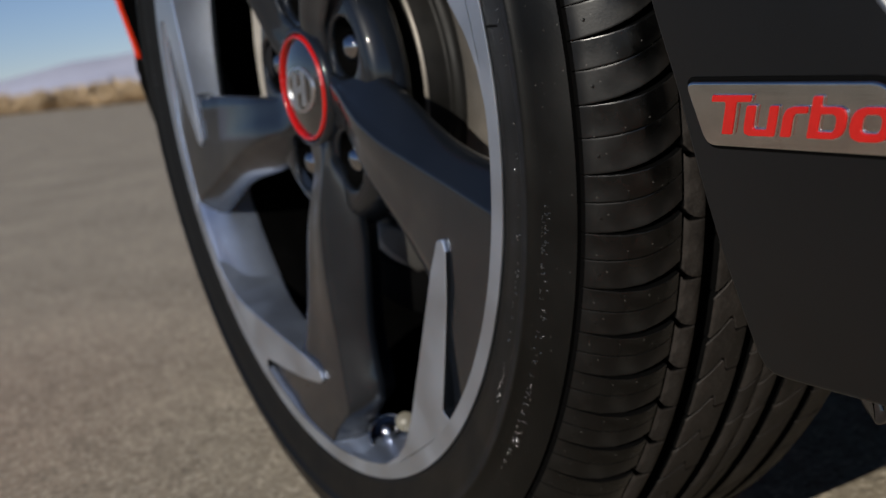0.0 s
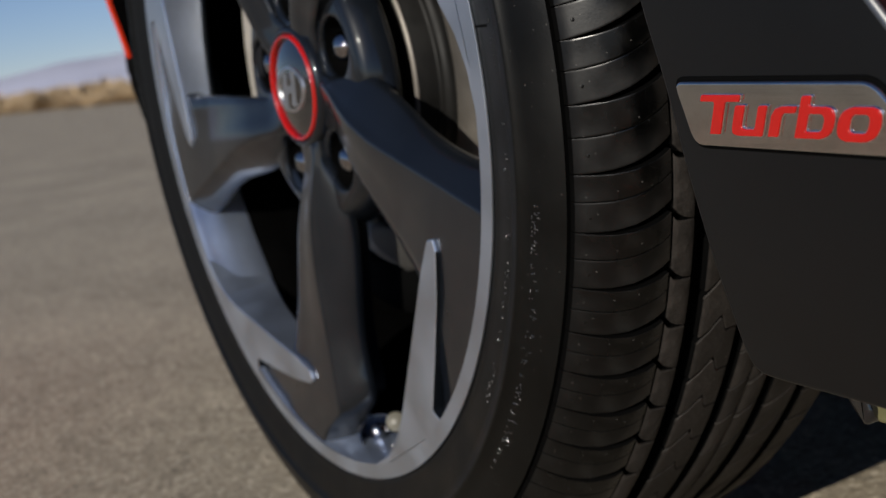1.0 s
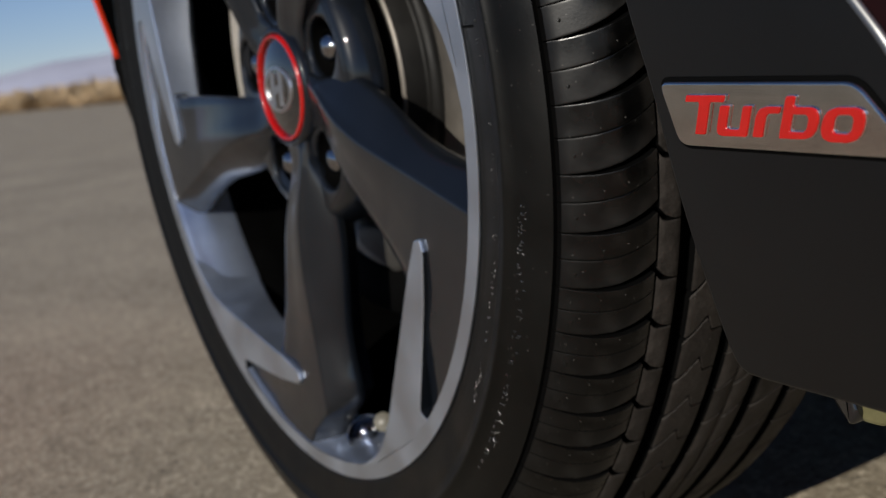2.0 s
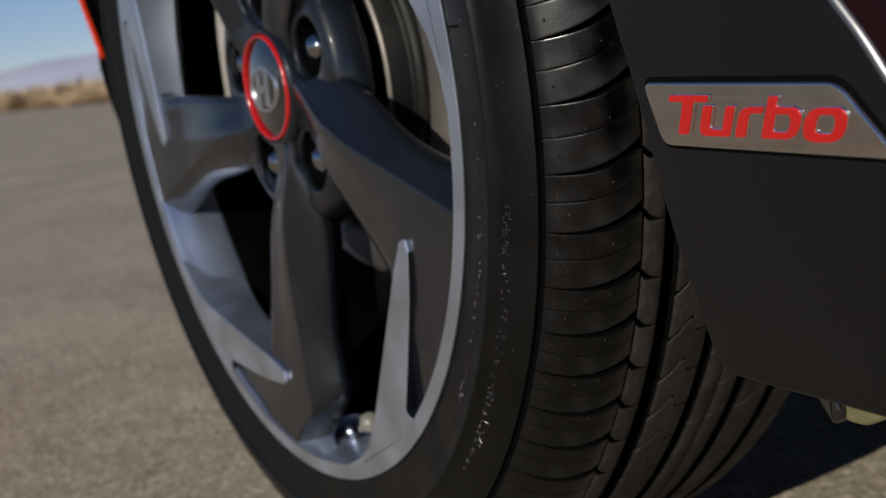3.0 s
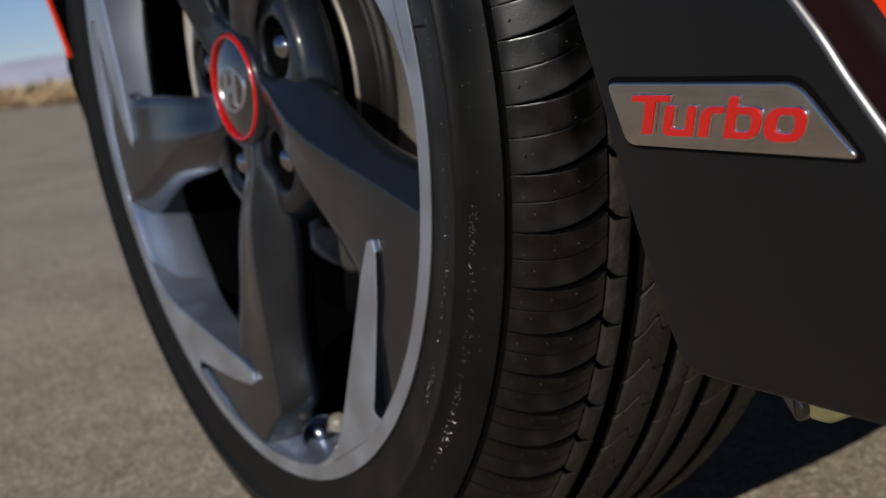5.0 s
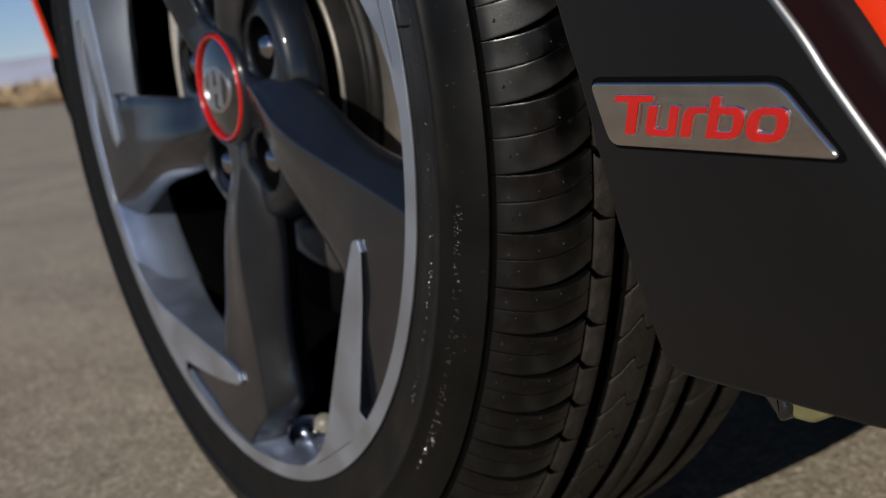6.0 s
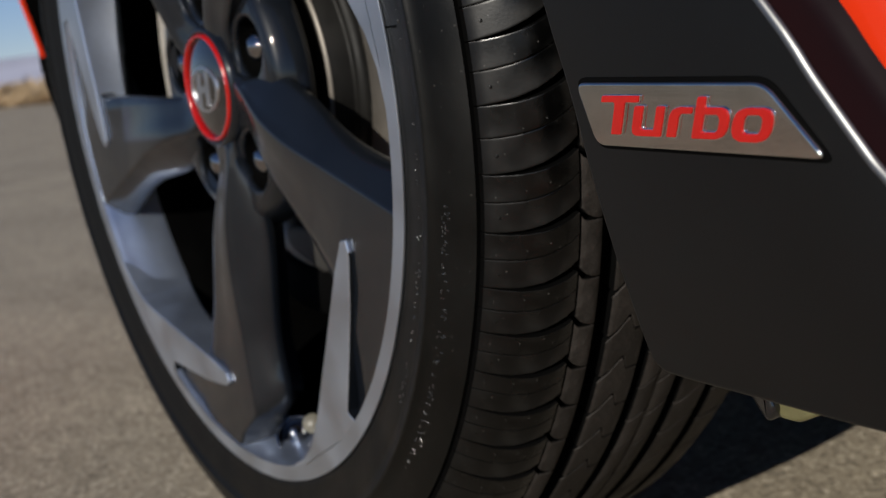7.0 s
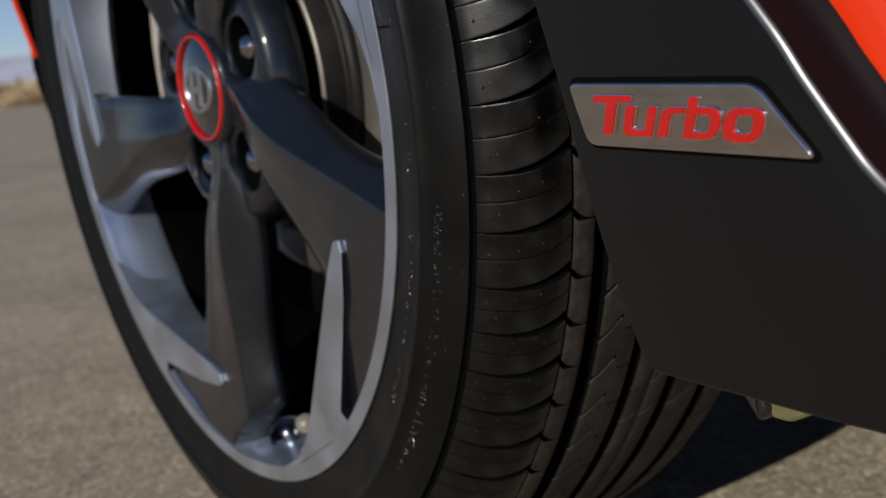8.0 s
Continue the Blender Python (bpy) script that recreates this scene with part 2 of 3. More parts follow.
# ---------------------------------------------------------------- ground and distance
def sheet(name, x0, x1, y0, y1, z, mat, label, category):
    ob = new(name, mesh(name, [(x0, y0, z), (x1, y0, z), (x1, y1, z), (x0, y1, z)], [(0, 1, 2, 3)], mat, False))
    return tagged(ob, label, category, kind="structure")


sheet("ground", -4000, 4000, -4000, 4000, -0.02, SOIL, "flat tan desert soil reaching the horizon", "ground")
tagged(new("road", box(-900, 600, -40, 8.2, -0.3, 0.0, ASPHALT, 0)), "worn grey-brown asphalt with fine exposed gravel", "road", kind="structure")


def mountain():
    rows = []
    for j in range(9):
        row = []
        for i in range(161):
            a = radians(100 + i)
            d = 1500 + 150 * j
            rise = max(0.0, 1 - abs(j - 4) / 4.2)
            h = 44 + 3.6 * min(26.0, max(-4.0, 170 - (100 + i))) + 9 * noise.noise(Vector((i * 0.16, 0, 3.1))) + 6 * noise.noise(Vector((i * 0.41, j * 0.5, 7)))
            row.append((d * math.cos(a), d * math.sin(a), h * rise - 1))
        rows.append(row)
    return grid(rows, ROCK)


tagged(new("mountain_range", mountain()), "low mauve mountain range on the horizon, haze painted into its colour", "mountain", kind="structure")


def scrub():
    rng = random.Random(9)
    verts, faces = [], []
    for b in range(2600):
        x, y = -14 - 120 * rng.random(), 8.5 + 22 * rng.random() ** 1.6
        s = 0.52 + 1.05 * rng.random() ** 1.3 * min(1.0, -x / 60 + 0.15)
        s *= 0.85 + 0.6 * noise.noise(Vector((x * 0.07, y * 0.2, 1.7)))
        for k in range(26):
            a, e = rng.uniform(0, 6.283), rng.uniform(0.1, 1.4)
            d = Vector((math.cos(a) * math.cos(e), math.sin(a) * math.cos(e), math.sin(e) * 0.8)) * s * rng.uniform(0.5, 1)
            side = Vector((-math.sin(a), math.cos(a), 0.3)) * s * 0.10
            base = Vector((x, y, -0.02)) + d * 0.15
            tip = Vector((x, y, -0.02)) + d
            mid = (base + tip) / 2 + Vector((0, 0, 0.04))
            i = len(verts)
            verts += [base, mid + side, tip, mid - side]
            faces.append((i, i + 1, i + 2, i + 3))
    return mesh("scrub", verts, faces, SCRUB, False)


tagged(new("desert_scrub", scrub()), "low dry golden-brown desert scrub along the road edge", "scrub", kind="stuff")

# ---------------------------------------------------------------- the car
HUB = 0.306
car = tagged(new("car"), "red hatchback with dark alloy wheel and charcoal side skirt", "car")
wheel = child("wheel", None, car, "dark grey five-spoke alloy wheel with silver blades", pose(0, 0, HUB, 1.73, 0, 0))
wheel.empty_display_size = 0.1

# tyre: carcass with sidewall, shoulder and grooved base of the tread
tyre_profile = [(0.2310, -0.016), (0.2366, -0.0070), (0.2378, -0.0014), (0.2384, -0.0008), (0.2420, -0.0004), (0.2452, 0.0003), (0.2500, 0.0016), (0.2580, 0.0035), (0.2640, 0.0045), (0.2645, 0.0052), (0.2665, 0.0052), (0.2670, 0.0042),
                (0.2740, 0.0030), (0.2800, 0.0008), (0.2850, -0.0014), (0.2888, -0.0040), (0.2868, -0.0130), (0.2890, -0.0140), (0.2935, -0.0150), (0.2990, -0.0230), (0.3030, -0.0330), (0.3060, -0.0500), (0.3065, -0.0950),
                (0.3060, -0.1480), (0.3040, -0.1640), (0.2960, -0.1780), (0.2850, -0.1890), (0.2640, -0.1980), (0.2450, -0.1930), (0.2310, -0.1850)]
child("tyre", lathe(tyre_profile[:16], RUBBER, 200), wheel, "black low-profile tyre sidewall")
# groove floors carry their shade in the near-black colour
child("tread_base", lathe(tyre_profile[15:], GROOVE_SHADE, 200), wheel, "grooved tread base, near black for the shade in the grooves")


# crown of the tread: radius at an outward place
CROWN = [(-0.004, 0.2885), (-0.010, 0.2955), (-0.017, 0.3030), (-0.025, 0.3092), (-0.034, 0.3130), (-0.050, 0.3145), (-0.095, 0.3150), (-0.145, 0.3146), (-0.161, 0.3132), (-0.170, 0.3092), (-0.178, 0.3030), (-0.187, 0.2940)]


def crown(o):
    for (o0, r0), (o1, r1) in zip(CROWN, CROWN[1:]):
        if o1 <= o <= o0:
            return r0 + (r1 - r0) * (o - o0) / (o1 - o0)
    return CROWN[0][1] if o > CROWN[0][0] else CROWN[-1][1]


def tread_piece(stations, depth=0.0065, soft=0.00012, pip=None, mat=None):
    """One block: stations of (outward, first angle, last angle) across the tread, made solid down to the carcass."""
    verts, faces = [], []
    arcs = 7
    last = len(stations) - 1
    for s, (o, a0, a1) in enumerate(stations):
        r = crown(o) - (soft if s in (0, last) else 0)
        for i in range(arcs + 1):
            k = (0, 0.025, 0.06, 0.35, 0.65, 0.94, 0.975, 1)[i]
            x, z = polar(r - (soft if i in (0, arcs) else 0), a0 + (a1 - a0) * k)
            verts.append((x, -o, z))
        for a in (a0, a1):
            x, z = polar(r - depth, a)
            verts.append((x, -o, z))
    k = arcs + 3
    for s in range(last):
        p, q = s * k, (s + 1) * k
        for i in range(arcs):
            faces.append((p + i, q + i, q + i + 1, p + i + 1))
    tops = len(faces)
    for s in range(last):
        p, q = s * k, (s + 1) * k
        faces.append((p, p + arcs + 1, q + arcs + 1, q))
        faces.append((p + arcs, q + arcs, q + arcs + 2, p + arcs + 2))
    for p in (0, last * k):
        faces.append(tuple(p + i for i in (list(range(arcs + 1)) + [arcs + 2, arcs + 1])))
    flanks = len(faces)
    if pip:
        o, a = pip
        cx, cz = polar(crown(o) + 0.0001, a)
        up = Vector((cx, 0, cz)).normalized()
        up = (up + Vector((0, -0.55, 0))).normalized()
        side = Vector((-up.z, 0, up.x)).normalized()
        other = up.cross(side)
        base = len(verts)
        for h, w in ((-0.0006, 0.0009), (0.00008, 0.0008), (0.00018, 0.0005), (0.0002, 0.0002)):
            for i in range(8):
                t = i * math.pi / 4
                verts.append(tuple(Vector((cx, -o, cz)) + up * h + side * w * math.cos(t) + other * w * math.sin(t)))
        for ring in range(3):
            for i in range(8):
                j = (i + 1) % 8
                faces.append((base + ring * 8 + i, base + ring * 8 + j, base + ring * 8 + 8 + j, base + ring * 8 + 8 + i))
        faces.append(tuple(base + 24 + i for i in range(8)))
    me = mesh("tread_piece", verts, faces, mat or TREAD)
    # block flanks are coloured near black for the shade between the blocks
    me.materials.append(GROOVE_SHADE)
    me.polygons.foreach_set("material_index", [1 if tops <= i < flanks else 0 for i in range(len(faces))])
    fix(me)
    me.set_sharp_from_angle(angle=radians(40))
    return me


def bow(o):
    """How far the cross grooves of the shoulder lead, in degrees."""
    return 1.8 * ((-0.005 - o) / 0.031) ** 2.1 if o < -0.005 else 0.0


def groove(o):
    """Half the width of a cross groove in degrees: a hair at the seam, wide at the middle."""
    t = min(1.0, max(0.0, (-0.006 - o) / 0.030))
    return 0.05 + 0.45 * t ** 1.25


def shoulder_blocks(pitch):
    """The two halves of a shoulder block, parted by a hair-thin sipe; angles run forward from the block's lower groove."""
    lower, upper = [], []
    for i in range(10):
        o = -0.0064 - 0.0323 * i / 9
        b, g = bow(o), groove(o)
        mid = pitch * 0.53 + b
        lower.append((o, b + g, mid - 0.05))
        upper.append((o, mid + 0.05, pitch + b - g))
    return tread_piece(lower, pip=(-0.0105, pitch * 0.27 + bow(-0.0105)), mat=SHOULDER), tread_piece(upper, mat=SHOULDER)


def rib_piece(pitch):
    """Narrow rib beside the shoulder, with a hooked cross cut and a short sipe."""
    st = []
    for o, a, g in ((-0.0400, 1.62, 0.30), (-0.0412, 1.30, 0.34), (-0.0432, 1.02, 0.24), (-0.0460, 0.86, 0.12), (-0.0488, 0.80, 0.05), (-0.0505, 0.78, 0.03)):
        st.append((o, a + g, pitch + a - g))
    return tread_piece(st, soft=0.0005)


def rib_block(pitch):
    """Block of the second rib: its cut runs up to a pointed hook, drops back and leaves straight."""
    st = []
    for o, a, g in ((-0.0596, -1.30, 0.34), (-0.0606, -1.15, 0.16), (-0.0625, -0.95, 0.13), (-0.0655, -0.55, 0.13), (-0.0685, 0.05, 0.12), (-0.0705, 0.42, 0.14), (-0.0716, 0.50, 0.15), (-0.0728, 0.15, 0.10), (-0.0740, -0.55, 0.07), (-0.0756, -0.95, 0.05), (-0.0819, -1.0, 0.04)):
        st.append((o, a + g, pitch + a - g))
    return tread_piece(st, soft=0.0006)


def plain_rib(o0, o1, lean, pitch, gap=0.05):
    return tread_piece([(o0 + (o1 - o0) * k, lean * k ** 1.4 + gap, pitch + lean * k ** 1.4 - gap) for k in (0, 0.2, 0.45, 0.7, 1)], soft=0.0006)


def inner_shoulder(pitch):
    return tread_piece([(-0.1455 - 0.0405 * k, 1.2 * k + 0.10 + 0.15 * k, pitch + 1.2 * k - 0.10 - 0.15 * k) for k in (0, 0.2, 0.38, 0.6, 0.8, 1)], soft=0.0006)


# the pitches vary round the tyre to keep it quiet; cross grooves at the seam, as angles above the wheel's rear point
SEEN = [5.1, 5.6, 4.9, 4.9, 4.3, 4.1, 4.1, 4.1, 4.3, 4.9, 5.6, 5.1]
at_angle = 1.74 + 2 * 5.1
angles = [at_angle]
order = [5.1, 5.1] + SEEN
i = 0
while at_angle > 1.74 + 10.2 - 345:
    at_angle -= order[i % len(order)]
    angles.append(at_angle)
    i += 1
left = 360 - (angles[0] - at_angle)
angles += [at_angle - left * k / max(1, round(left / 4.9)) for k in range(1, max(1, round(left / 4.9)))]
meshes = {}
for k, top in enumerate(angles):
    low = angles[k + 1] if k + 1 < len(angles) else angles[0] - 360
    pitch = round(top - low, 2)
    near = -80 < (low + 180) % 360 - 180 < 60
    if pitch not in meshes:
        meshes[pitch] = shoulder_blocks(pitch) + (rib_piece(pitch), rib_block(pitch), plain_rib(-0.0886, -0.0996, 1.3, pitch), plain_rib(-0.1001, -0.1119, 1.7, pitch, 0.08), plain_rib(-0.1191, -0.1384, 2.2, pitch, 0.07), inner_shoulder(pitch))
    turn = Matrix.Rotation(-radians(low), 4, "Y")
    first, second, rib, block, centre, half, inner, far = meshes[pitch]
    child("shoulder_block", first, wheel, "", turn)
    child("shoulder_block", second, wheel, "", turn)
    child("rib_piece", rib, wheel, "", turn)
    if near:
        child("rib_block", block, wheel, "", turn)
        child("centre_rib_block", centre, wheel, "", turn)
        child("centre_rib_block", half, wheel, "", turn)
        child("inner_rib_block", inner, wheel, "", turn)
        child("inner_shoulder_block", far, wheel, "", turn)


def sidewall(r):
    for (r0, o0), (r1, o1) in zip(tyre_profile, tyre_profile[1:16]):
        if r0 <= r <= r1:
            return o0 + (o1 - o0) * (r - r0) / (r1 - r0)
    return 0.0


def lettering():
    """Worn moulded sidewall writing, too small to read: clusters of short raised flecks on two bands."""
    rng = random.Random(21)
    verts, faces = [], []

    def fleck(r0, r1, a0, a1, up):
        i = len(verts)
        for o, k in ((-0.001, 0.0), (up, 0.12)):
            for rr, aa in ((r0 + k * (r1 - r0), a0 + k * (a1 - a0)), (r1 - k * (r1 - r0), a0 + k * (a1 - a0)), (r1 - k * (r1 - r0), a1 - k * (a1 - a0)), (r0 + k * (r1 - r0), a1 - k * (a1 - a0))):
                x, z = polar(rr, aa)
                verts.append((x, -(sidewall(rr) + o), z))
        faces.extend([(i + 4, i + 5, i + 6, i + 7), (i, i + 1, i + 5, i + 4), (i + 1, i + 2, i + 6, i + 5), (i + 2, i + 3, i + 7, i + 6), (i + 3, i, i + 4, i + 7)])

    for r, tall, kept, spans in ((0.2530, 0.0044, 0.28, ((-38, 18), (60, 95), (140, 185))), (0.2735, 0.0044, 0.8, ((-44, -12), (70, 110), (170, 200)))):
        for a0, a1 in spans:
            a = a0
            while a < a1:
                wide = rng.choice((0.30, 0.42, 0.55))
                for k in range(rng.choice((2, 3, 4))):
                    lo = rng.choice((0.0, 0.0, 0.35, 0.62))
                    if rng.random() > kept:
                        continue
                    at, thin = a + wide * rng.random(), rng.uniform(0.05, 0.11)
                    if rng.random() < 0.5:
                        fleck(r + tall * lo, r + tall * min(1.0, lo + rng.uniform(0.2, 0.5)), at, at + thin, rng.uniform(0.0002, 0.0005))
                    else:
                        fleck(r + tall * lo, r + tall * (lo + 0.10), at, at + wide * rng.uniform(0.25, 0.7), rng.uniform(0.0002, 0.0005))
                a += wide + rng.choice((0.12, 0.16, 0.16, 0.9))
    return fix(mesh("lettering", verts, faces, SHINY_RUBBER, True))


mark = [polar(0.2425, 4.50), polar(0.2510, 4.27), polar(0.2605, 4.19), polar(0.2605, 4.35), polar(0.2510, 4.49), polar(0.2425, 4.70)]
child("mould_mark", prism(mark, -0.004, 0.0022, GROOVE_SHADE), wheel, "short dark mould mark on the sidewall")
tagged(child("sidewall_lettering", lettering(), wheel, "small moulded lettering on the sidewall"), kind="stuff")

# rim: lip, barrel, hub disc
sharp(child("rim_lip", lathe([(0.2300, -0.0040), (0.2286, -0.0040), (0.2286, 0.0), (0.2375, 0.0), (0.2376, -0.0002), (0.2376, -0.0010), (0.2300, -0.0012)], SILVER, 220, True), wheel, "machined silver outer lip"), 25)
# near-black colour stands for the shade in the gap between lip and tyre
child("bead_seat", lathe([(0.2300, -0.0013), (0.2374, -0.0013), (0.2374, -0.020), (0.2310, -0.030)], DARK_BARREL, 160), wheel, "seat of the tyre bead, near black for the shade in the gap")
sharp(child("barrel", lathe([(0.2283, -0.0012), (0.2279, -0.0022), (0.2272, -0.0060), (0.2258, -0.012), (0.2240, -0.020), (0.2230, -0.029), (0.2226, -0.0375), (0.2230, -0.0405), (0.2285, -0.034), (0.2290, -0.0050)], BARREL, 220, True), wheel, "silver painted front of the barrel"), 40)
child("inner_barrel", lathe([(0.2226, -0.0408), (0.2218, -0.060), (0.2120, -0.100), (0.2130, -0.180), (0.2300, -0.195), (0.2310, -0.190), (0.2150, -0.176), (0.2140, -0.100), (0.2245, -0.060), (0.2270, -0.0408)], DARK_BARREL, 120, True), wheel, "near-black inner barrel")

SPOKES = [-13 - 72 * i for i in range(5)]


def spoke(notch=False):
    """One arm: a lower and an upper facet that meet at a crease, from the hub out to the lip. Angles are counted from the arm's middle. notch: room for the valve beside its foot."""
    # radius, lower edge, crease, upper edge (degrees), outward heights of lower edge, crease and upper edge
    st = [(0.0326, -36, 10, 30, -0.0165, -0.0122, -0.0145), (0.0380, -29, 15, 23, -0.0155, -0.0114, -0.0150), (0.0480, -18.5, 11.5, 17.5, -0.0140, -0.0098, -0.0158), (0.0640, -19.3, 4.2, 16.2, -0.0114, -0.0071, -0.0185), (0.0800, -20.8, 0.3, 14.4, -0.0091, -0.0047, -0.0205),
          (0.0950, -21.8, -1.5, 11.2, -0.0080, -0.0036, -0.0210), (0.1100, -22.4, -2.6, 7.8, -0.0076, -0.0031, -0.0206), (0.1250, -22.8, -3.0, 4.9, -0.0073, -0.0030, -0.0200), (0.1400, -23, -3.1, 2.6, -0.0068, -0.0030, -0.0193), (0.1550, -23.2, -3.2, 1.3, -0.0065, -0.0030, -0.0186),
          (0.1720, -23.2, -3.2, 0.6, -0.0060, -0.0027, -0.0180), (0.1900, -26, -3.2, 0.4, -0.0055, -0.0024, -0.0176), (0.2100, -32, -3.2, 0.4, -0.0050, -0.0018, -0.0172), (0.2285, -38.8, -3.2, 0.2, -0.0046, -0.0012, -0.0167)]
    fine = []
    for i in range(len(st) - 1):
        p = [np.array(st[max(0, min(len(st) - 1, i + k))]) for k in (-1, 0, 1, 2)]
        for k in range(5):
            t = k / 5
            fine.append(0.5 * (2 * p[1] + (p[2] - p[0]) * t + (2 * p[0] - 5 * p[1] + 4 * p[2] - p[3]) * t * t + (3 * p[1] - p[0] - 3 * p[2] + p[3]) * t ** 3))
    rows = []
    for r, lo, cr, up, h0, h1, h2 in fine + [np.array(st[-1])]:
        row = []
        if notch:
            up += float(np.interp(r, (0.155, 0.172, 0.185, 0.194, 0.201, 0.2085, 0.2180, 0.2285), (0.0, 0.6, 1.1, 0.6, -1.4, -4.6, -8.0, -9.6)))
            cr = min(cr, up - 2.4)
        # the lower facet swells up to the blade's tip
        swell = float(np.interp(r, (0.145, 0.178, 0.196, 0.224), (0.0, 1.0, 1.0, 0.15)))
        h0 += 0.0030 * swell
        k = 0.06 / r
        inset = min(20 * k, (up - lo) * 0.3)
        pts = [((lo + up) / 2, -0.041), (lo + inset, -0.0395), (lo + inset * 0.9, h0 - 0.014), (lo + 0.6 * k, h0 - 0.0110), (lo, h0 - 0.0090), (lo, h0 - 0.0040), (lo + 0.15 * k, h0 - 0.0018), (lo + 0.55 * k, h0 - 0.0005), (lo + 1.4 * k, h0), (lo + (cr - lo) * 0.17, h0 + 0.0003 + (h1 - h0) * 0.17), (lo + (cr - lo) * 0.36, h0 + (h1 - h0) * 0.36 - 0.0005), (lo + (cr - lo) * 0.58, h0 + (h1 - h0) * 0.58 + 0.0006), (cr - 3.0 * k, h1 - 0.0002), (cr - 1.2 * k, h1 - 0.0002), (cr - 0.4 * k, h1 - 0.0005), (cr + 0.4 * k, h1 - 0.0011), (cr + 0.9 * k, h1 - 0.0018),
               (cr + 0.25 * (up - cr), h1 + (h2 - h1) * 0.25), (cr + (up - cr) * 0.55, h1 + (h2 - h1) * 0.52), (cr + (up - cr) * 0.82, h1 + (h2 - h1) * 0.77), (up - 1.0 * k, h2 + 0.0009), (up - 0.2 * k, h2 - 0.0008), (up, h2 - 0.0030), (up - 0.5 * k, h2 - 0.0050), (up - inset, h2 - 0.0075), (up - inset, -0.0395), ((lo + up) / 2, -0.0411)]
        for a, h in pts:
            x, z = polar(r, a)
            row.append((x, -h, z))
        rows.append(row)
    me = fix(grid(rows, DARK_PAINT))
    return me


def blade():
    """The blade that runs from the lip in to the arm: machined face, painted flanks."""
    pts = rounded([polar(0.2345, -36.9), polar(0.2215, -38.4), polar(0.2090, -31.6), polar(0.1970, -21.8), polar(0.1897, -14.0), polar(0.1852, -12.2), polar(0.1800, -13.4), polar(0.1783, -20.5), polar(0.1812, -28.0), polar(0.1875, -35.5), polar(0.1975, -43.0), polar(0.2097, -49.2), polar(0.2200, -54.5), polar(0.2250, -58.5), polar(0.2282, -63.5), polar(0.2345, -65.5), polar(0.2362, -51.5)], 0.0016, 4)
    me = prism(pts, -0.040, -0.00004, SILVER, 0.0008)
    me.materials.append(BARREL)
    me.materials.append(DARK_PAINT)
    for v in me.vertices:
        if v.co.y > 0.039:
            v.co.y = 0.020 + 0.020 * min(1.0, max(0.0, (math.hypot(v.co.x, v.co.z) - 0.178) / 0.047))
    for p in me.polygons:
        cx, cz = p.center.x, p.center.z
        inner = p.normal.z * cx - p.normal.x * cz > 0
        tip = math.hypot(cx, cz) < 0.189
        p.material_index = 0 if p.normal.y < -0.6 else 2 if inner and not tip else 1
    return me


spoke_mesh, notched_mesh, blade_mesh = spoke(), spoke(True), blade()
for a in SPOKES:
    turn = Matrix.Rotation(-radians(a), 4, "Y")
    sharp(child("spoke", notched_mesh if a == -85 else spoke_mesh, wheel, "dark grey painted spoke with a crease", turn), 55)
    sharp(child("blade", blade_mesh, wheel, "machined silver blade", turn), 20)


def pierced(outer, holes, front, depth, mat, bevel=0.001):
    """A flat web on the wheel's face with round holes: outer radius, rows of (x, z, radius), outward place of its front."""
    cu = bpy.data.curves.new("web", "CURVE")
    cu.dimensions, cu.fill_mode, cu.extrude, cu.bevel_depth, cu.bevel_resolution = "2D", "BOTH", depth / 2 - bevel, bevel, 3
    for cx, cz, r in [(0, 0, outer - bevel)] + [(x, z, r + bevel) for x, z, r in holes]:
        sp = cu.splines.new("POLY")
        n = 72
        sp.points.add(n - 1)
        for i, p in enumerate(sp.points):
            p.co = (cx + r * math.cos(2 * math.pi * i / n), cz + r * math.sin(2 * math.pi * i / n), 0, 1)
        sp.use_cyclic_u = True
    tmp = new("web", cu)
    me = bpy.data.meshes.new_from_object(tmp.evaluated_get(bpy.context.evaluated_depsgraph_get()))
    bpy.data.objects.remove(tmp)
    fix(me)
    me.transform(Matrix.Translation((0, -(front - depth / 2), 0)) @ Matrix.Rotation(radians(90), 4, "X"))
    me.materials.clear()
    me.materials.append(mat)
    me.polygons.foreach_set("use_smooth", [True] * len(me.polygons))
    return me


NUT_TURN = 33.2
nut_places = [polar(0.0571, a + NUT_TURN) for a in SPOKES]
sharp(child("hub", pierced(0.0785, [(x, z, 0.0172) for x, z in nut_places], -0.0170, 0.022, DARK_PAINT, 0.0022), wheel, "dark grey wheel hub with five nut pockets"), 40)
child("hub_skirt", lathe([(0.0700, -0.0215), (0.0765, -0.0176), (0.0785, -0.0177), (0.0812, -0.0190), (0.0835, -0.0216), (0.0855, -0.0255), (0.0872, -0.0300), (0.0880, -0.0335), (0.0884, -0.0352), (0.0880, -0.0372), (0.0860, -0.0395), (0.0720, -0.0400)], DARK_PAINT, 120), wheel, "sloping edge of the hub between the spokes")
# added cups inside the hub's bores: the pockets' shade is put into their black
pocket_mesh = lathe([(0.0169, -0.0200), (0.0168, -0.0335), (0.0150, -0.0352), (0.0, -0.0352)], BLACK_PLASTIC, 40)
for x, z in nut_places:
    child("nut_pocket", pocket_mesh, wheel, "nut pocket lining, near black for the shade inside", Matrix.Translation((x, 0, z)))
child("hub_back", lathe([(0.0, -0.036), (0.077, -0.036), (0.077, -0.042)], BLACK_PLASTIC, 72), wheel, "black back of the hub")
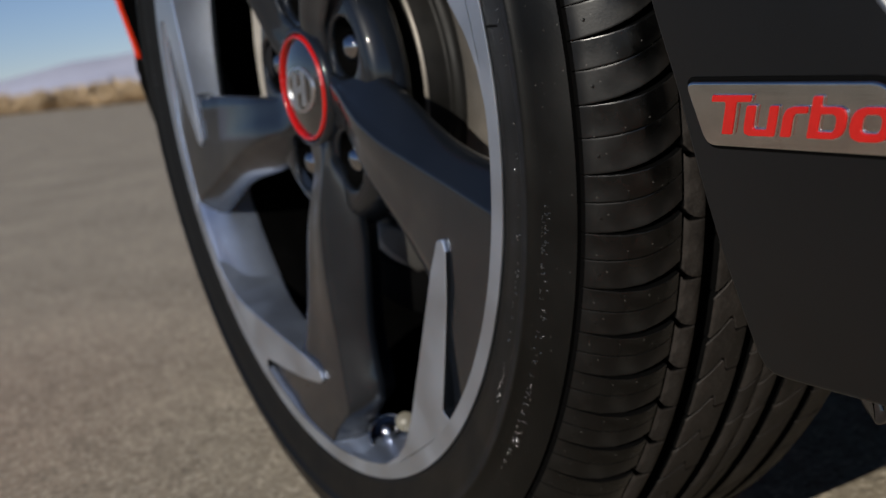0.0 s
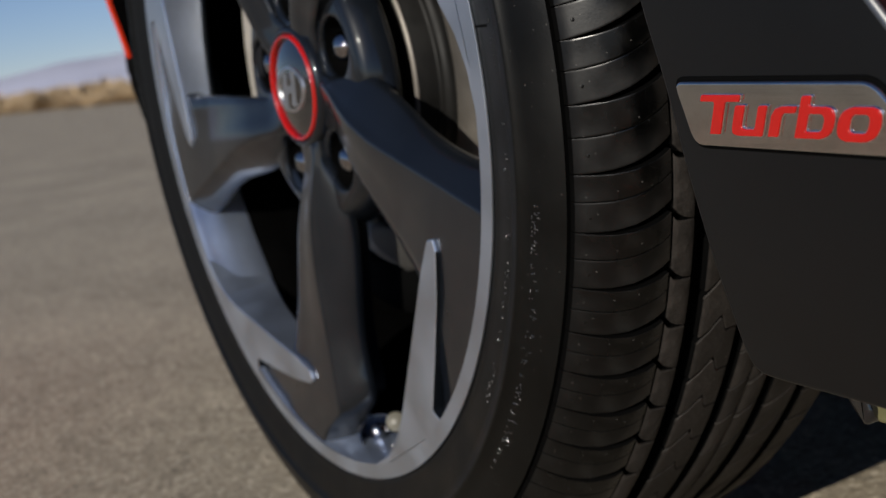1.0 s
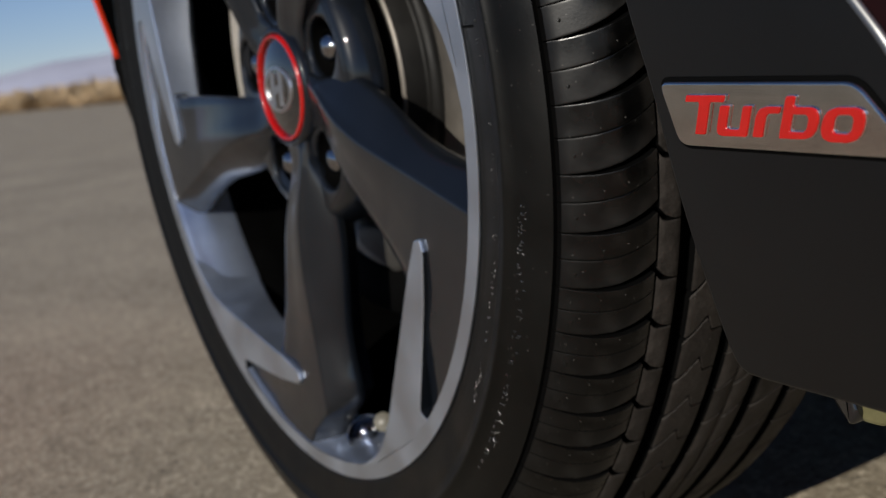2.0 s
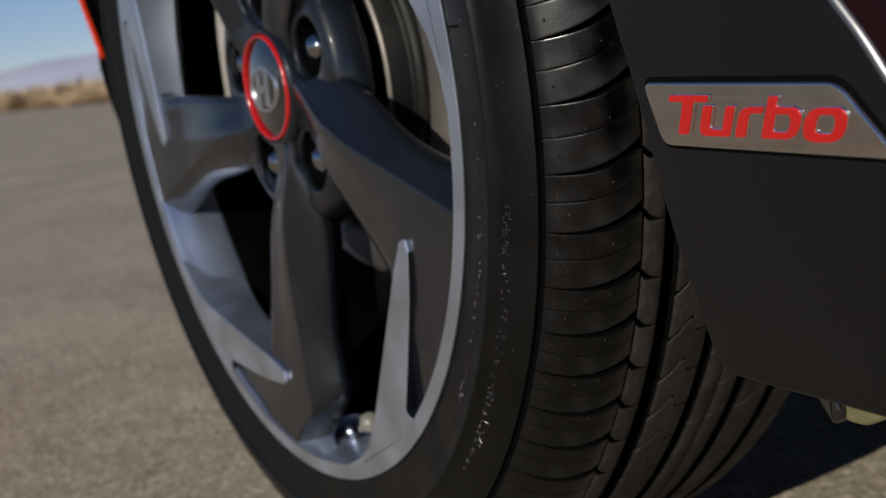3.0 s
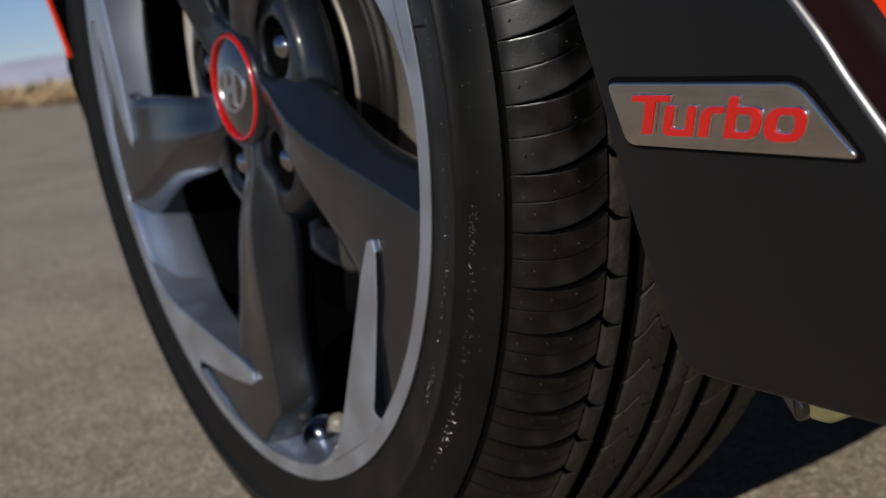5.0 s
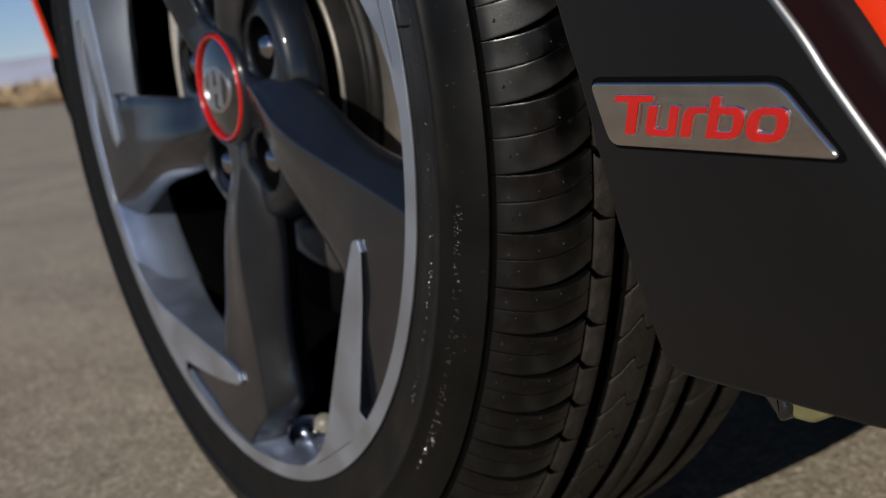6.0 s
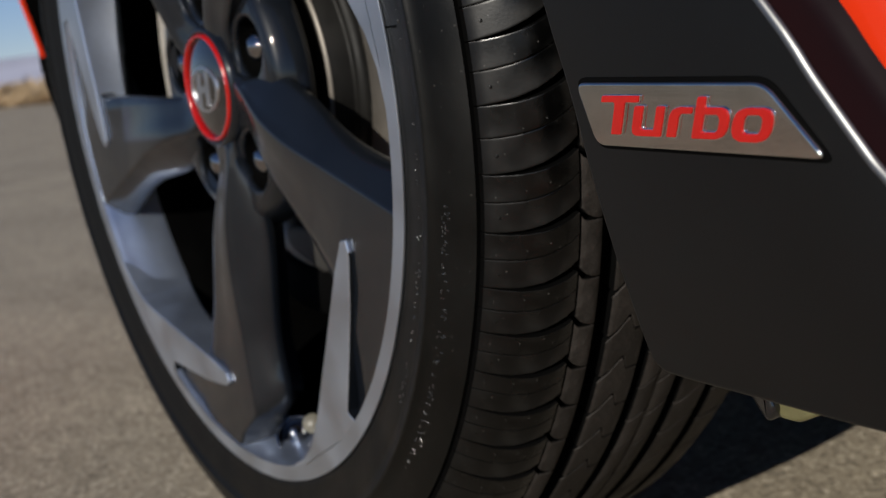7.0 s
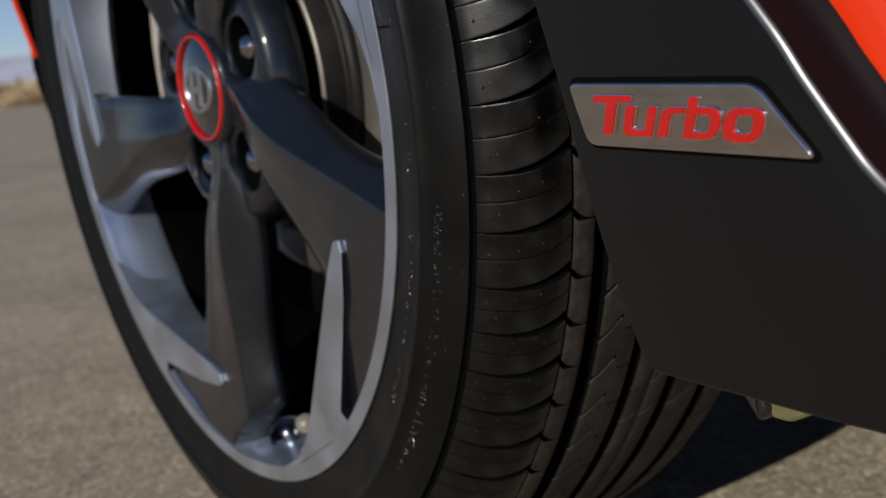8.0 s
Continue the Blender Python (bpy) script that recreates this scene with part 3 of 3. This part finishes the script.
child("cap_ring", lathe([(0.0297, -0.013), (0.0299, -0.0104), (0.0303, -0.0096), (0.0311, -0.0096), (0.0317, -0.0105), (0.0319, -0.016)], RED_LETTER, 96), wheel, "glossy red ring")
child("cap_seat", lathe([(0.0321, -0.0150), (0.0325, -0.0116), (0.0332, -0.0107), (0.0342, -0.0107), (0.0354, -0.0116), (0.0368, -0.0140), (0.0372, -0.0180)], DARK_PAINT, 96), wheel, "rounded seat round the cap")
child("centre_cap", lathe([(0.0, -0.0088), (0.012, -0.0092), (0.022, -0.0103), (0.0297, -0.0122)], CAP_BLACK, 96), wheel, "domed gloss black centre cap")


def emblem():
    """A flat oval ring with two leaning bars and a slanted link between them."""
    verts, faces = [], []
    n = 48
    for i in range(n):
        a = 2 * math.pi * i / n
        c, s = math.cos(a), math.sin(a)
        for k, o in ((1.0, -0.0102), (0.97, -0.0088), (0.87, -0.0086), (0.83, -0.0100)):
            verts.append((0.0205 * k * c, -o, 0.0140 * k * s))
    for i in range(n):
        j = (i + 1) % n
        for p in range(3):
            faces.append((i * 4 + p, i * 4 + p + 1, j * 4 + p + 1, j * 4 + p))
    bars = [[(cx - 0.0058, -0.0096), (cx - 0.0006, -0.0108), (cx + 0.0058, 0.0096), (cx + 0.0006, 0.0108)] for cx in (-0.0062, 0.0062)]
    bars.append([(-0.0060, -0.0032), (-0.0052, 0.0008), (0.0060, 0.0032), (0.0052, -0.0008)])
    for bar in bars:
        i = len(verts)
        for x, z in bar:
            verts += [(x, 0.0102, z), (x, 0.0084, z)]
        faces += [(i + 1, i + 3, i + 5, i + 7), (i, i + 1, i + 3, i + 2), (i + 2, i + 3, i + 5, i + 4), (i + 4, i + 5, i + 7, i + 6), (i + 6, i + 7, i + 1, i)]
    return fix(mesh("emblem", verts, faces, EMBLEM_SILVER))


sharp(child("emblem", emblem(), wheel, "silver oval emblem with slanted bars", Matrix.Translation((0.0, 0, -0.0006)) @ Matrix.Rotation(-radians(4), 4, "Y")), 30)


def nut():
    verts, faces = [], []
    prof = [(0.0105, -0.036), (0.0105, -0.0255), (0.0099, -0.0228), (0.0080, -0.0205), (0.0045, -0.0188), (0.0, -0.0183)]
    n = 36
    for r, o in prof:
        for i in range(n):
            a = 2 * math.pi * i / n
            k = 1 - 0.07 * abs(math.sin(3 * a)) * (1 if o < -0.021 else 0.4)
            verts.append((r * k * math.cos(a), -o, r * k * math.sin(a)))
    for p in range(len(prof) - 1):
        for i in range(n):
            j = (i + 1) % n
            faces.append((p * n + i, p * n + j, (p + 1) * n + j, (p + 1) * n + i))
    return fix(mesh("nut", verts, faces, NUT_STEEL))


nut_mesh = nut()
for a in SPOKES:
    x, z = polar(0.0571, a + NUT_TURN)
    at = Matrix.Translation((x, -0.0005, z)) @ Matrix.Diagonal((0.88, 1.0, 0.88, 1.0))
    child("lug_nut", nut_mesh, wheel, "chrome lug nut", at)

# tyre valve by the lower window: dark stem in a polished collar, with a pale cap beside the blade
def aimed(at, to, size=1.0):
    """A pose whose outward axis (-y) runs from one wheel place to another."""
    d = (Vector(to) - Vector(at)).normalized()
    return Matrix.Translation(at) @ d.to_track_quat("-Y", "Z").to_matrix().to_4x4() @ Matrix.Scale(size, 4)


def at_wheel(r, a, o):
    x, z = polar(r, a)
    return Vector((x, -o, z))


VALVE_AT = aimed(at_wheel(0.2267, -90.01, -0.03), at_wheel(0.2069, -82.00, -0.014))
child("valve_seat", lathe([(0.0070, 0.0010), (0.0105, 0.0012), (0.0112, 0.0040), (0.0113, 0.0105), (0.0118, 0.0118), (0.0127, 0.0120), (0.0133, 0.0108), (0.0140, 0.0)], NUT_STEEL, 40), wheel, "polished seat round the valve", VALVE_AT)
child("valve_stem", lathe([(0.0, 0.0225), (0.0028, 0.0225), (0.0036, 0.0217), (0.0040, 0.0200), (0.0040, 0.0140), (0.0056, 0.0132), (0.0060, 0.0118), (0.0062, 0.0060), (0.0085, 0.0045), (0.0108, 0.0030)], NUT_STEEL, 32), wheel, "dark chrome tyre valve", VALVE_AT)
child("valve_cap", lathe([(0.0, 0.0100), (0.0030, 0.0100), (0.0036, 0.0094), (0.0052, 0.0092), (0.0060, 0.0082), (0.0062, 0.0), (0.0, 0.0)], PALE_CAP, 28), wheel, "pale cream balance weight cap", aimed(at_wheel(0.2108, -80.06, -0.026), at_wheel(0.2054, -73.50, -0.012)))

# brake behind the spokes
child("brake_disc", lathe([(0.101, -0.070), (0.103, -0.064), (0.139, -0.064), (0.141, -0.067), (0.141, -0.086), (0.060, -0.088)], DISC, 120), car, "brownish steel brake disc", pose(0, 0, HUB, 1.73, 0, 0))
child("disc_hat", lathe([(0.030, -0.049), (0.0800, -0.049), (0.0818, -0.0495), (0.0838, -0.0515), (0.0846, -0.0630), (0.0862, -0.0655), (0.0880, -0.0635), (0.0895, -0.0660), (0.0930, -0.0690), (0.0945, -0.0675), (0.0960, -0.0690), (0.101, -0.0720)], CAST, 120), car, "dark cast centre of the brake disc", pose(0, 0, HUB, 1.73, 0, 0))
child("hat_edge", lathe([(0.0822, -0.0489), (0.0832, -0.0492), (0.0840, -0.0500), (0.0842, -0.0508)], DISC, 120), car, "bright machined edge of the disc's centre", pose(0, 0, HUB, 1.73, 0, 0))
child("brake_caliper", lathe([(0.112, -0.050), (0.118, -0.046), (0.162, -0.046), (0.169, -0.050), (0.171, -0.100), (0.112, -0.102)], PALE_CAST, 18, True, 148, 196), car, "pale cast brake caliper", pose(0, 0, HUB, 1.73, 0, 0))
knuckle = [polar(0.088, -66), polar(0.095, -84), polar(0.0945, -100), polar(0.101, -108), polar(0.112, -107), polar(0.1165, -100), polar(0.1190, -92), polar(0.126, -84), polar(0.124, -76), polar(0.127, -66), polar(0.130, -56), polar(0.100, -52)]
# added black plate in place of the shade on the lower disc
child("disc_shade_plate", lathe([(0.122, -0.0630), (0.124, -0.0600), (0.150, -0.0600), (0.152, -0.0630)], BLACK_PLASTIC, 24, False, -125, -28), car, "added black plate standing in for shade on the disc", pose(0, 0, HUB, 1.73, 0, 0))
sharp(child("steering_knuckle", prism(rounded(knuckle, 0.007, 4), -0.085, -0.0585, KNUCKLE, 0.005, 3), car, "rough grey cast knuckle behind the wheel", pose(0, 0, HUB, 1.73, 0, 0)), 50)

# ---------------------------------------------------------------- body round the wheel
# charcoal skirt: its outline on the flank as (back, height)
SKIRT_AT = pose(0, -0.022, 0.285, 4.97, 0, 0)
ARCH_EDGE = [(0.360, 0.470), (0.3720, 0.400), (0.3826, 0.3259), (0.3880, 0.2979), (0.3919, 0.2698), (0.3960, 0.2471), (0.4008, 0.2273), (0.4062, 0.2090), (0.4105, 0.2035), (0.4182, 0.2018), (0.4476, 0.2006), (0.4895, 0.1990), (0.53, 0.1986)]
CREASE = [(0.3640, 0.474), (0.4400, 0.3672), (0.4770, 0.3175), (0.4850, 0.3063), (0.4904, 0.2974), (0.4960, 0.2892), (0.5020, 0.2807), (0.5084, 0.2723), (0.5180, 0.2640), (0.5330, 0.2560), (0.5600, 0.2490), (0.6200, 0.2460), (1.50, 0.2460)]


def local(line):
    return [(x, z - 0.285) for x, z in line]


def smoothed(line, steps=4):
    """The same line through its points, bent smoothly between them."""
    out = []
    for i in range(len(line) - 1):
        p = [Vector(line[max(0, min(len(line) - 1, i + k))]) for k in (-1, 0, 1, 2)]
        for k in range(steps):
            t = k / steps
            q = 0.5 * (2 * p[1] + (p[2] - p[0]) * t + (2 * p[0] - 5 * p[1] + 4 * p[2] - p[3]) * t * t + (3 * p[1] - p[0] - 3 * p[2] + p[3]) * t ** 3)
            out.append((q.x, q.y))
    return out + [tuple(line[-1])]


CREASE = smoothed(local(CREASE), 6)
outline = smoothed(local(ARCH_EDGE)) + [(1.50, -0.0864)] + list(reversed(CREASE[1:]))
skirt = sharp(child("side_skirt", prism(outline, -0.05, 0.0, SKIRT, 0.0020, 4), car, "satin charcoal plastic side skirt", SKIRT_AT), 60)


def along(line, sides):
    """Sweeps a profile of (offset up and back, outward) along a line on the flank."""
    rows = []
    for i, (x, z) in enumerate(line):
        p0, p1 = line[max(i - 1, 0)], line[min(i + 1, len(line) - 1)]
        t = Vector((p1[0] - p0[0], p1[1] - p0[1])).normalized()
        nx, nz = -t.y, t.x
        rows.append([(x + nx * d, -o, z + nz * d) for d, o in sides])
    return rows


turns = [(0.0026 * math.sin(radians(a)) - 0.0023, 0.0026 * math.cos(radians(a)) - 0.0023) for a in range(0, 67, 6)]
child("skirt_edge", grid(along(CREASE, turns), SKIRT_EDGE), car, "rounded satin edge of the skirt", SKIRT_AT)
child("skirt_ledge", grid(along(CREASE, [(0.0003, -0.0014), (0.0005, -0.0115), (0.0012, -0.0140), (0.0030, -0.0158), (0.0056, -0.0174)]), LEDGE), car, "dark ledge between skirt and red door", SKIRT_AT)


def flank():
    """Red side of the body: rings round the wheel arch, from its lip outward."""
    rows = []
    for i in range(71):
        a = -9 + (174.5 + 9) * i / 70
        row = []
        for j in range(16):
            k = j / 15
            c, s = math.cos(radians(a)), math.sin(radians(a))
            r0 = 0.3693 if c < -0.2 else 0.366
            if c > 0 and s < 0.35:
                r0 = 0.44 + (0.366 - 0.44) * max(0.0, s) / 0.35
            reach = min(3.02 / max(abs(c), 1e-3) if c > 0 else 0.80 / max(abs(c), 1e-3), 0.60 / max(s, 1e-3))
            r = r0 + (max(reach, r0 + 0.05) - r0) * k ** 1.7
            x, z = r * c, max(HUB + r * s, 0.262)
            front = max(0.0, -x - 0.358)
            y = (0.0147 if x < 0 else -0.004) - 0.17 * max(0.0, min(z, 0.75) - 0.341) + 0.50 * front
            row.append((x, y, z))
        lip = row[0]
        rows.append([(lip[0] * 0.9975, lip[1] + 0.006, HUB + (lip[2] - HUB) * 0.9975), (lip[0] * 0.998, lip[1] + 0.002, HUB + (lip[2] - HUB) * 0.998)] + row)
    return grid(rows, RED_PAINT)


def arch_edge(section, mat):
    """A strip that follows the front of the wheel arch: section of (radius, how far proud of the fender)."""
    rows = []
    for i in range(41):
        a = radians(96 + 79 * i / 40)
        row = []
        for r, out in section:
            x, z = r * math.cos(a), HUB + r * math.sin(a)
            row.append((x, 0.0147 - 0.17 * max(0.0, z - 0.341) + 0.50 * max(0.0, -x - 0.358) - out, z))
        rows.append(row)
    return grid(rows, mat)


child("arch_lip", arch_edge([(0.3674, -0.0030), (0.3673, 0.0002), (0.3678, 0.0010), (0.3690, 0.0014), (0.3698, 0.0011), (0.3702, 0.0003), (0.3703, -0.002)], RED_PAINT), car, "red folded lip of the wheel arch")
child("arch_trim", arch_edge([(0.3702, -0.034), (0.3680, -0.012), (0.3676, -0.0032)], BLACK_PLASTIC), car, "black inner edge of the wheel arch")
child("fender", flank(), car, "glossy red front fender and door skin")
valance = [(-0.366, 0.344), (-0.363, 0.322), (-0.350, 0.303), (-0.338, 0.287), (-0.322, 0.271), (-0.305, 0.262)]
child("bumper_valance", grid([[(x + 0.03, 0.06, z), (x + 0.004, 0.018, z), (x, 0.016, z), (x - 0.02, 0.026, z), (x - 0.35, 0.20, z)] for x, z in valance], BLACK_PLASTIC), car, "black lower bumper edge ahead of the wheel")


def arch(step=6):
    return [(0.376 * math.cos(radians(a)), HUB + 0.376 * math.sin(radians(a))) for a in range(174, -19, -step)]


shell = [(-0.40, 0.35)] + arch() + [(0.42, 0.21), (3.00, 0.21), (3.00, 0.72), (-0.40, 0.72)]
child("body_side", prism(shell, -0.33, -0.045, BLACK_PLASTIC), car, "dark inner body side")
child("underfloor", box(-0.80, 2.95, 0.335, 1.60, 0.130, 0.205, BLACK_PLASTIC, 0.004), car, "black underfloor")


def upper_body():
    """Hatchback body over the flank: rows across the car from nose to tail, as a red skin and dark glass."""
    # along the car: place, top height, belt height, how far the sides draw in
    stations = [(-0.86, 0.60, 0.52, 0.30), (-0.80, 0.70, 0.60, 0.22), (-0.60, 0.80, 0.72, 0.12), (-0.30, 0.89, 0.80, 0.05), (0.10, 0.96, 0.86, 0.02), (0.34, 1.00, 0.90, 0.0), (0.75, 1.22, 0.92, 0.0), (1.15, 1.39, 0.93, 0.0), (1.70, 1.43, 0.94, 0.0), (2.25, 1.39, 0.96, 0.0), (2.70, 1.24, 0.98, 0.03), (2.98, 0.97, 0.90, 0.07), (3.07, 0.62, 0.56, 0.10)]
    rows = []
    for x, top, belt, draw in stations:
        lean = 0.30 * max(0.0, top - belt - 0.08)
        low = min(0.74, belt - 0.02)
        side = [(-0.070, low), (-0.072, (low + belt) / 2), (-0.055, belt), (0.02 + lean, belt + (top - belt) * 0.80), (0.12 + lean * 1.2, belt + (top - belt) * 0.94), (0.35 + lean, top - 0.004)]
        near = [(y + draw, z) for y, z in side]
        far = [(1.64 - y, z) for y, z in reversed(near)]
        row = near + [(0.82, top)] + far + [(1.70 - draw, 0.45), (1.66 - draw, 0.21)]
        rows.append([(x, y, z) for y, z in row])
    k = len(rows[0])
    skin, front, back, left, right = [], [], [], [], []
    for i in range(len(rows) - 1):
        for c in range(k - 1):
            f = (i * k + c, i * k + c + 1, (i + 1) * k + c + 1, (i + 1) * k + c)
            if c == 2 and 6 <= i <= 9:
                left.append(f)
            elif c == 9 and 6 <= i <= 9:
                right.append(f)
            elif 4 <= c <= 7 and 5 <= i <= 6:
                front.append(f)
            elif 4 <= c <= 7 and i == 10:
                back.append(f)
            else:
                skin.append(f)
    skin.append(tuple(range(k)))
    skin.append(tuple(range((len(rows) - 1) * k, len(rows) * k)))
    verts = [p for row in rows for p in row]
    for name, faces, mat, label in (("body_shell", skin, RED_PAINT, "glossy red body shell"), ("windshield", front, GLOSS_BLACK, "dark windshield"), ("rear_window", back, GLOSS_BLACK, "dark rear window"), ("side_window", left, GLOSS_BLACK, "dark side glass"), ("side_window", right, GLOSS_BLACK, "dark side glass")):
        me = mesh(name, verts, faces, mat)
        bm = bmesh.new()
        bm.from_mesh(me)
        bmesh.ops.delete(bm, geom=[v for v in bm.verts if not v.link_faces], context="VERTS")
        bmesh.ops.recalc_face_normals(bm, faces=bm.faces)
        bm.to_mesh(me)
        bm.free()
        sharp(child(name, me, car, label), 40)


upper_body()
hidden_tyre = lathe([(0.05, -0.04), (0.215, -0.03), (0.240, 0.0), (0.265, 0.005), (0.290, -0.004), (0.308, -0.028), (0.314, -0.09), (0.308, -0.165), (0.285, -0.19), (0.05, -0.19)], RUBBER, 64)
for x, y, turn in ((2.58, 0.03, 0), (0.0, 1.63, 180), (2.58, 1.60, 180)):
    child("far_wheel", hidden_tyre, car, "black tyre of another wheel", pose(x, y, 0.312, 0, 0, turn))
child("wheel_liner", lathe([(0.3690, -0.0158), (0.3690, -0.024), (0.371, -0.06), (0.374, -0.30), (0.05, -0.31)], BLACK_PLASTIC, 80, False, -5, 176), car, "black plastic wheel-arch liner", pose(0, 0, HUB))

# badge on the skirt
badge = child("badge", None, car, "satin chrome badge with red raised lettering", SKIRT_AT @ pose(0.4068, 0, -0.0034, 0, 2.0, 0))


plate_outline = rounded([(-0.0120, 0.0168), (-0.0058, -0.0037), (0.0868, -0.0042), (0.0679, 0.0165)], 0.0042)
child("bezel", prism(rounded([(-0.0134, 0.0180), (-0.0067, -0.0048), (0.0886, -0.0054), (0.0686, 0.0178)], 0.0050), -0.004, 0.0006, BLACK_PLASTIC, 0.0004), badge, "thin black rim")
sharp(child("plate", prism(plate_outline, -0.002, 0.0020, PLATE, 0.0010, 4), badge, "satin chrome plate"), 60)


def letter(name, loops):
    """A raised letter from closed loops of points in millimetres (the first outside, the others holes), leaning to the right."""
    both = bmesh.new()
    for grow, high, low, soft in ((-0.00046, 0.0010, 0.0, 0.00035), (-0.00002, 0.00045, -0.0004, 0.00015)):
        cu = bpy.data.curves.new(name, "CURVE")
        cu.dimensions, cu.fill_mode, cu.extrude, cu.bevel_depth, cu.bevel_resolution, cu.offset = "2D", "BOTH", (high - low) / 2 - soft, soft, 3, grow
        for loop in loops:
            sp = cu.splines.new("POLY")
            sp.points.add(len(loop) - 1)
            for p, (x, z) in zip(sp.points, loop):
                p.co = ((x + 0.40 * z) * 0.001, z * 0.001, 0, 1)
            sp.use_cyclic_u = True
        tmp = new(name, cu)
        me = bpy.data.meshes.new_from_object(tmp.evaluated_get(bpy.context.evaluated_depsgraph_get()))
        bpy.data.objects.remove(tmp)
        me.transform(Matrix.Translation((0, 0, (high + low) / 2)))
        for p in me.polygons:
            p.material_index = 1 if low < 0 else 0
        both.from_mesh(me)
    me = bpy.data.meshes.new(name)
    both.to_mesh(me)
    both.free()
    me.materials.append(RED_LETTER)
    me.materials.append(CHROME)
    child("letter", me, badge, "red enamel letter " + name, Matrix.Translation((0, -0.0021, 0)) @ Matrix.Rotation(radians(90), 4, "X"))


R = rounded
letter("T", [R([(3.0, 0.4), (7.9, 0.4), (7.9, 10.5), (13.9, 10.5), (13.9, 12.9), (-3.5, 12.9), (-3.5, 10.5), (3.0, 10.5)], 0.7)])
letter("u", [R([(12.3, 9.8), (12.3, 3.0), (12.9, 1.0), (15.0, 0.2), (25.8, 0.2), (25.8, 9.8), (22.0, 9.8), (22.0, 2.6), (17.2, 2.6), (16.5, 3.2), (16.5, 9.8)], 0.8)])
letter("r", [R([(27.9, 0.3), (32.2, 0.3), (32.2, 6.4), (33.1, 7.4), (37.4, 7.4), (37.4, 9.7), (31.4, 9.7), (28.9, 8.9), (27.9, 6.9)], 0.7)])
letter("b", [R([(38.4, 0.2), (38.4, 12.8), (42.2, 12.8), (42.2, 9.7), (48.6, 9.7), (51.2, 8.8), (52.4, 6.6), (52.4, 3.2), (51.2, 1.1), (48.6, 0.2)], 0.9), R([(42.4, 2.5), (47.4, 2.5), (48.4, 3.4), (48.4, 6.4), (47.4, 7.3), (42.4, 7.3)], 0.6)])
letter("o", [R([(53.5, 3.2), (54.7, 0.9), (57.6, -0.2), (64.6, -0.2), (67.4, 0.8), (68.6, 3.2), (68.6, 6.4), (67.4, 8.8), (64.6, 9.8), (57.6, 9.8), (54.7, 8.8), (53.5, 6.4)], 1.2), R([(58.0, 3.5), (59.0, 2.5), (63.4, 2.5), (64.4, 3.5), (64.4, 6.4), (63.4, 7.4), (59.0, 7.4), (58.0, 6.4)], 0.7)])

# yellowed clip under the skirt
child("underbody_clip", prism(rounded([(0.3805, 0.196), (0.3850, 0.170), (0.3880, 0.1625), (0.3970, 0.1622), (0.4200, 0.1730), (0.43, 0.196)], 0.0025), -0.09, -0.06, YELLOWED, 0.002), car, "yellowed plastic clip under the skirt")
child("clip_sleeve", prism(rounded([(0.366, 0.198), (0.374, 0.176), (0.380, 0.168), (0.386, 0.1610), (0.390, 0.166), (0.386, 0.180), (0.388, 0.198)], 0.003), -0.088, -0.056, GLOSS_BLACK, 0.002), car, "black sleeve of the clip")
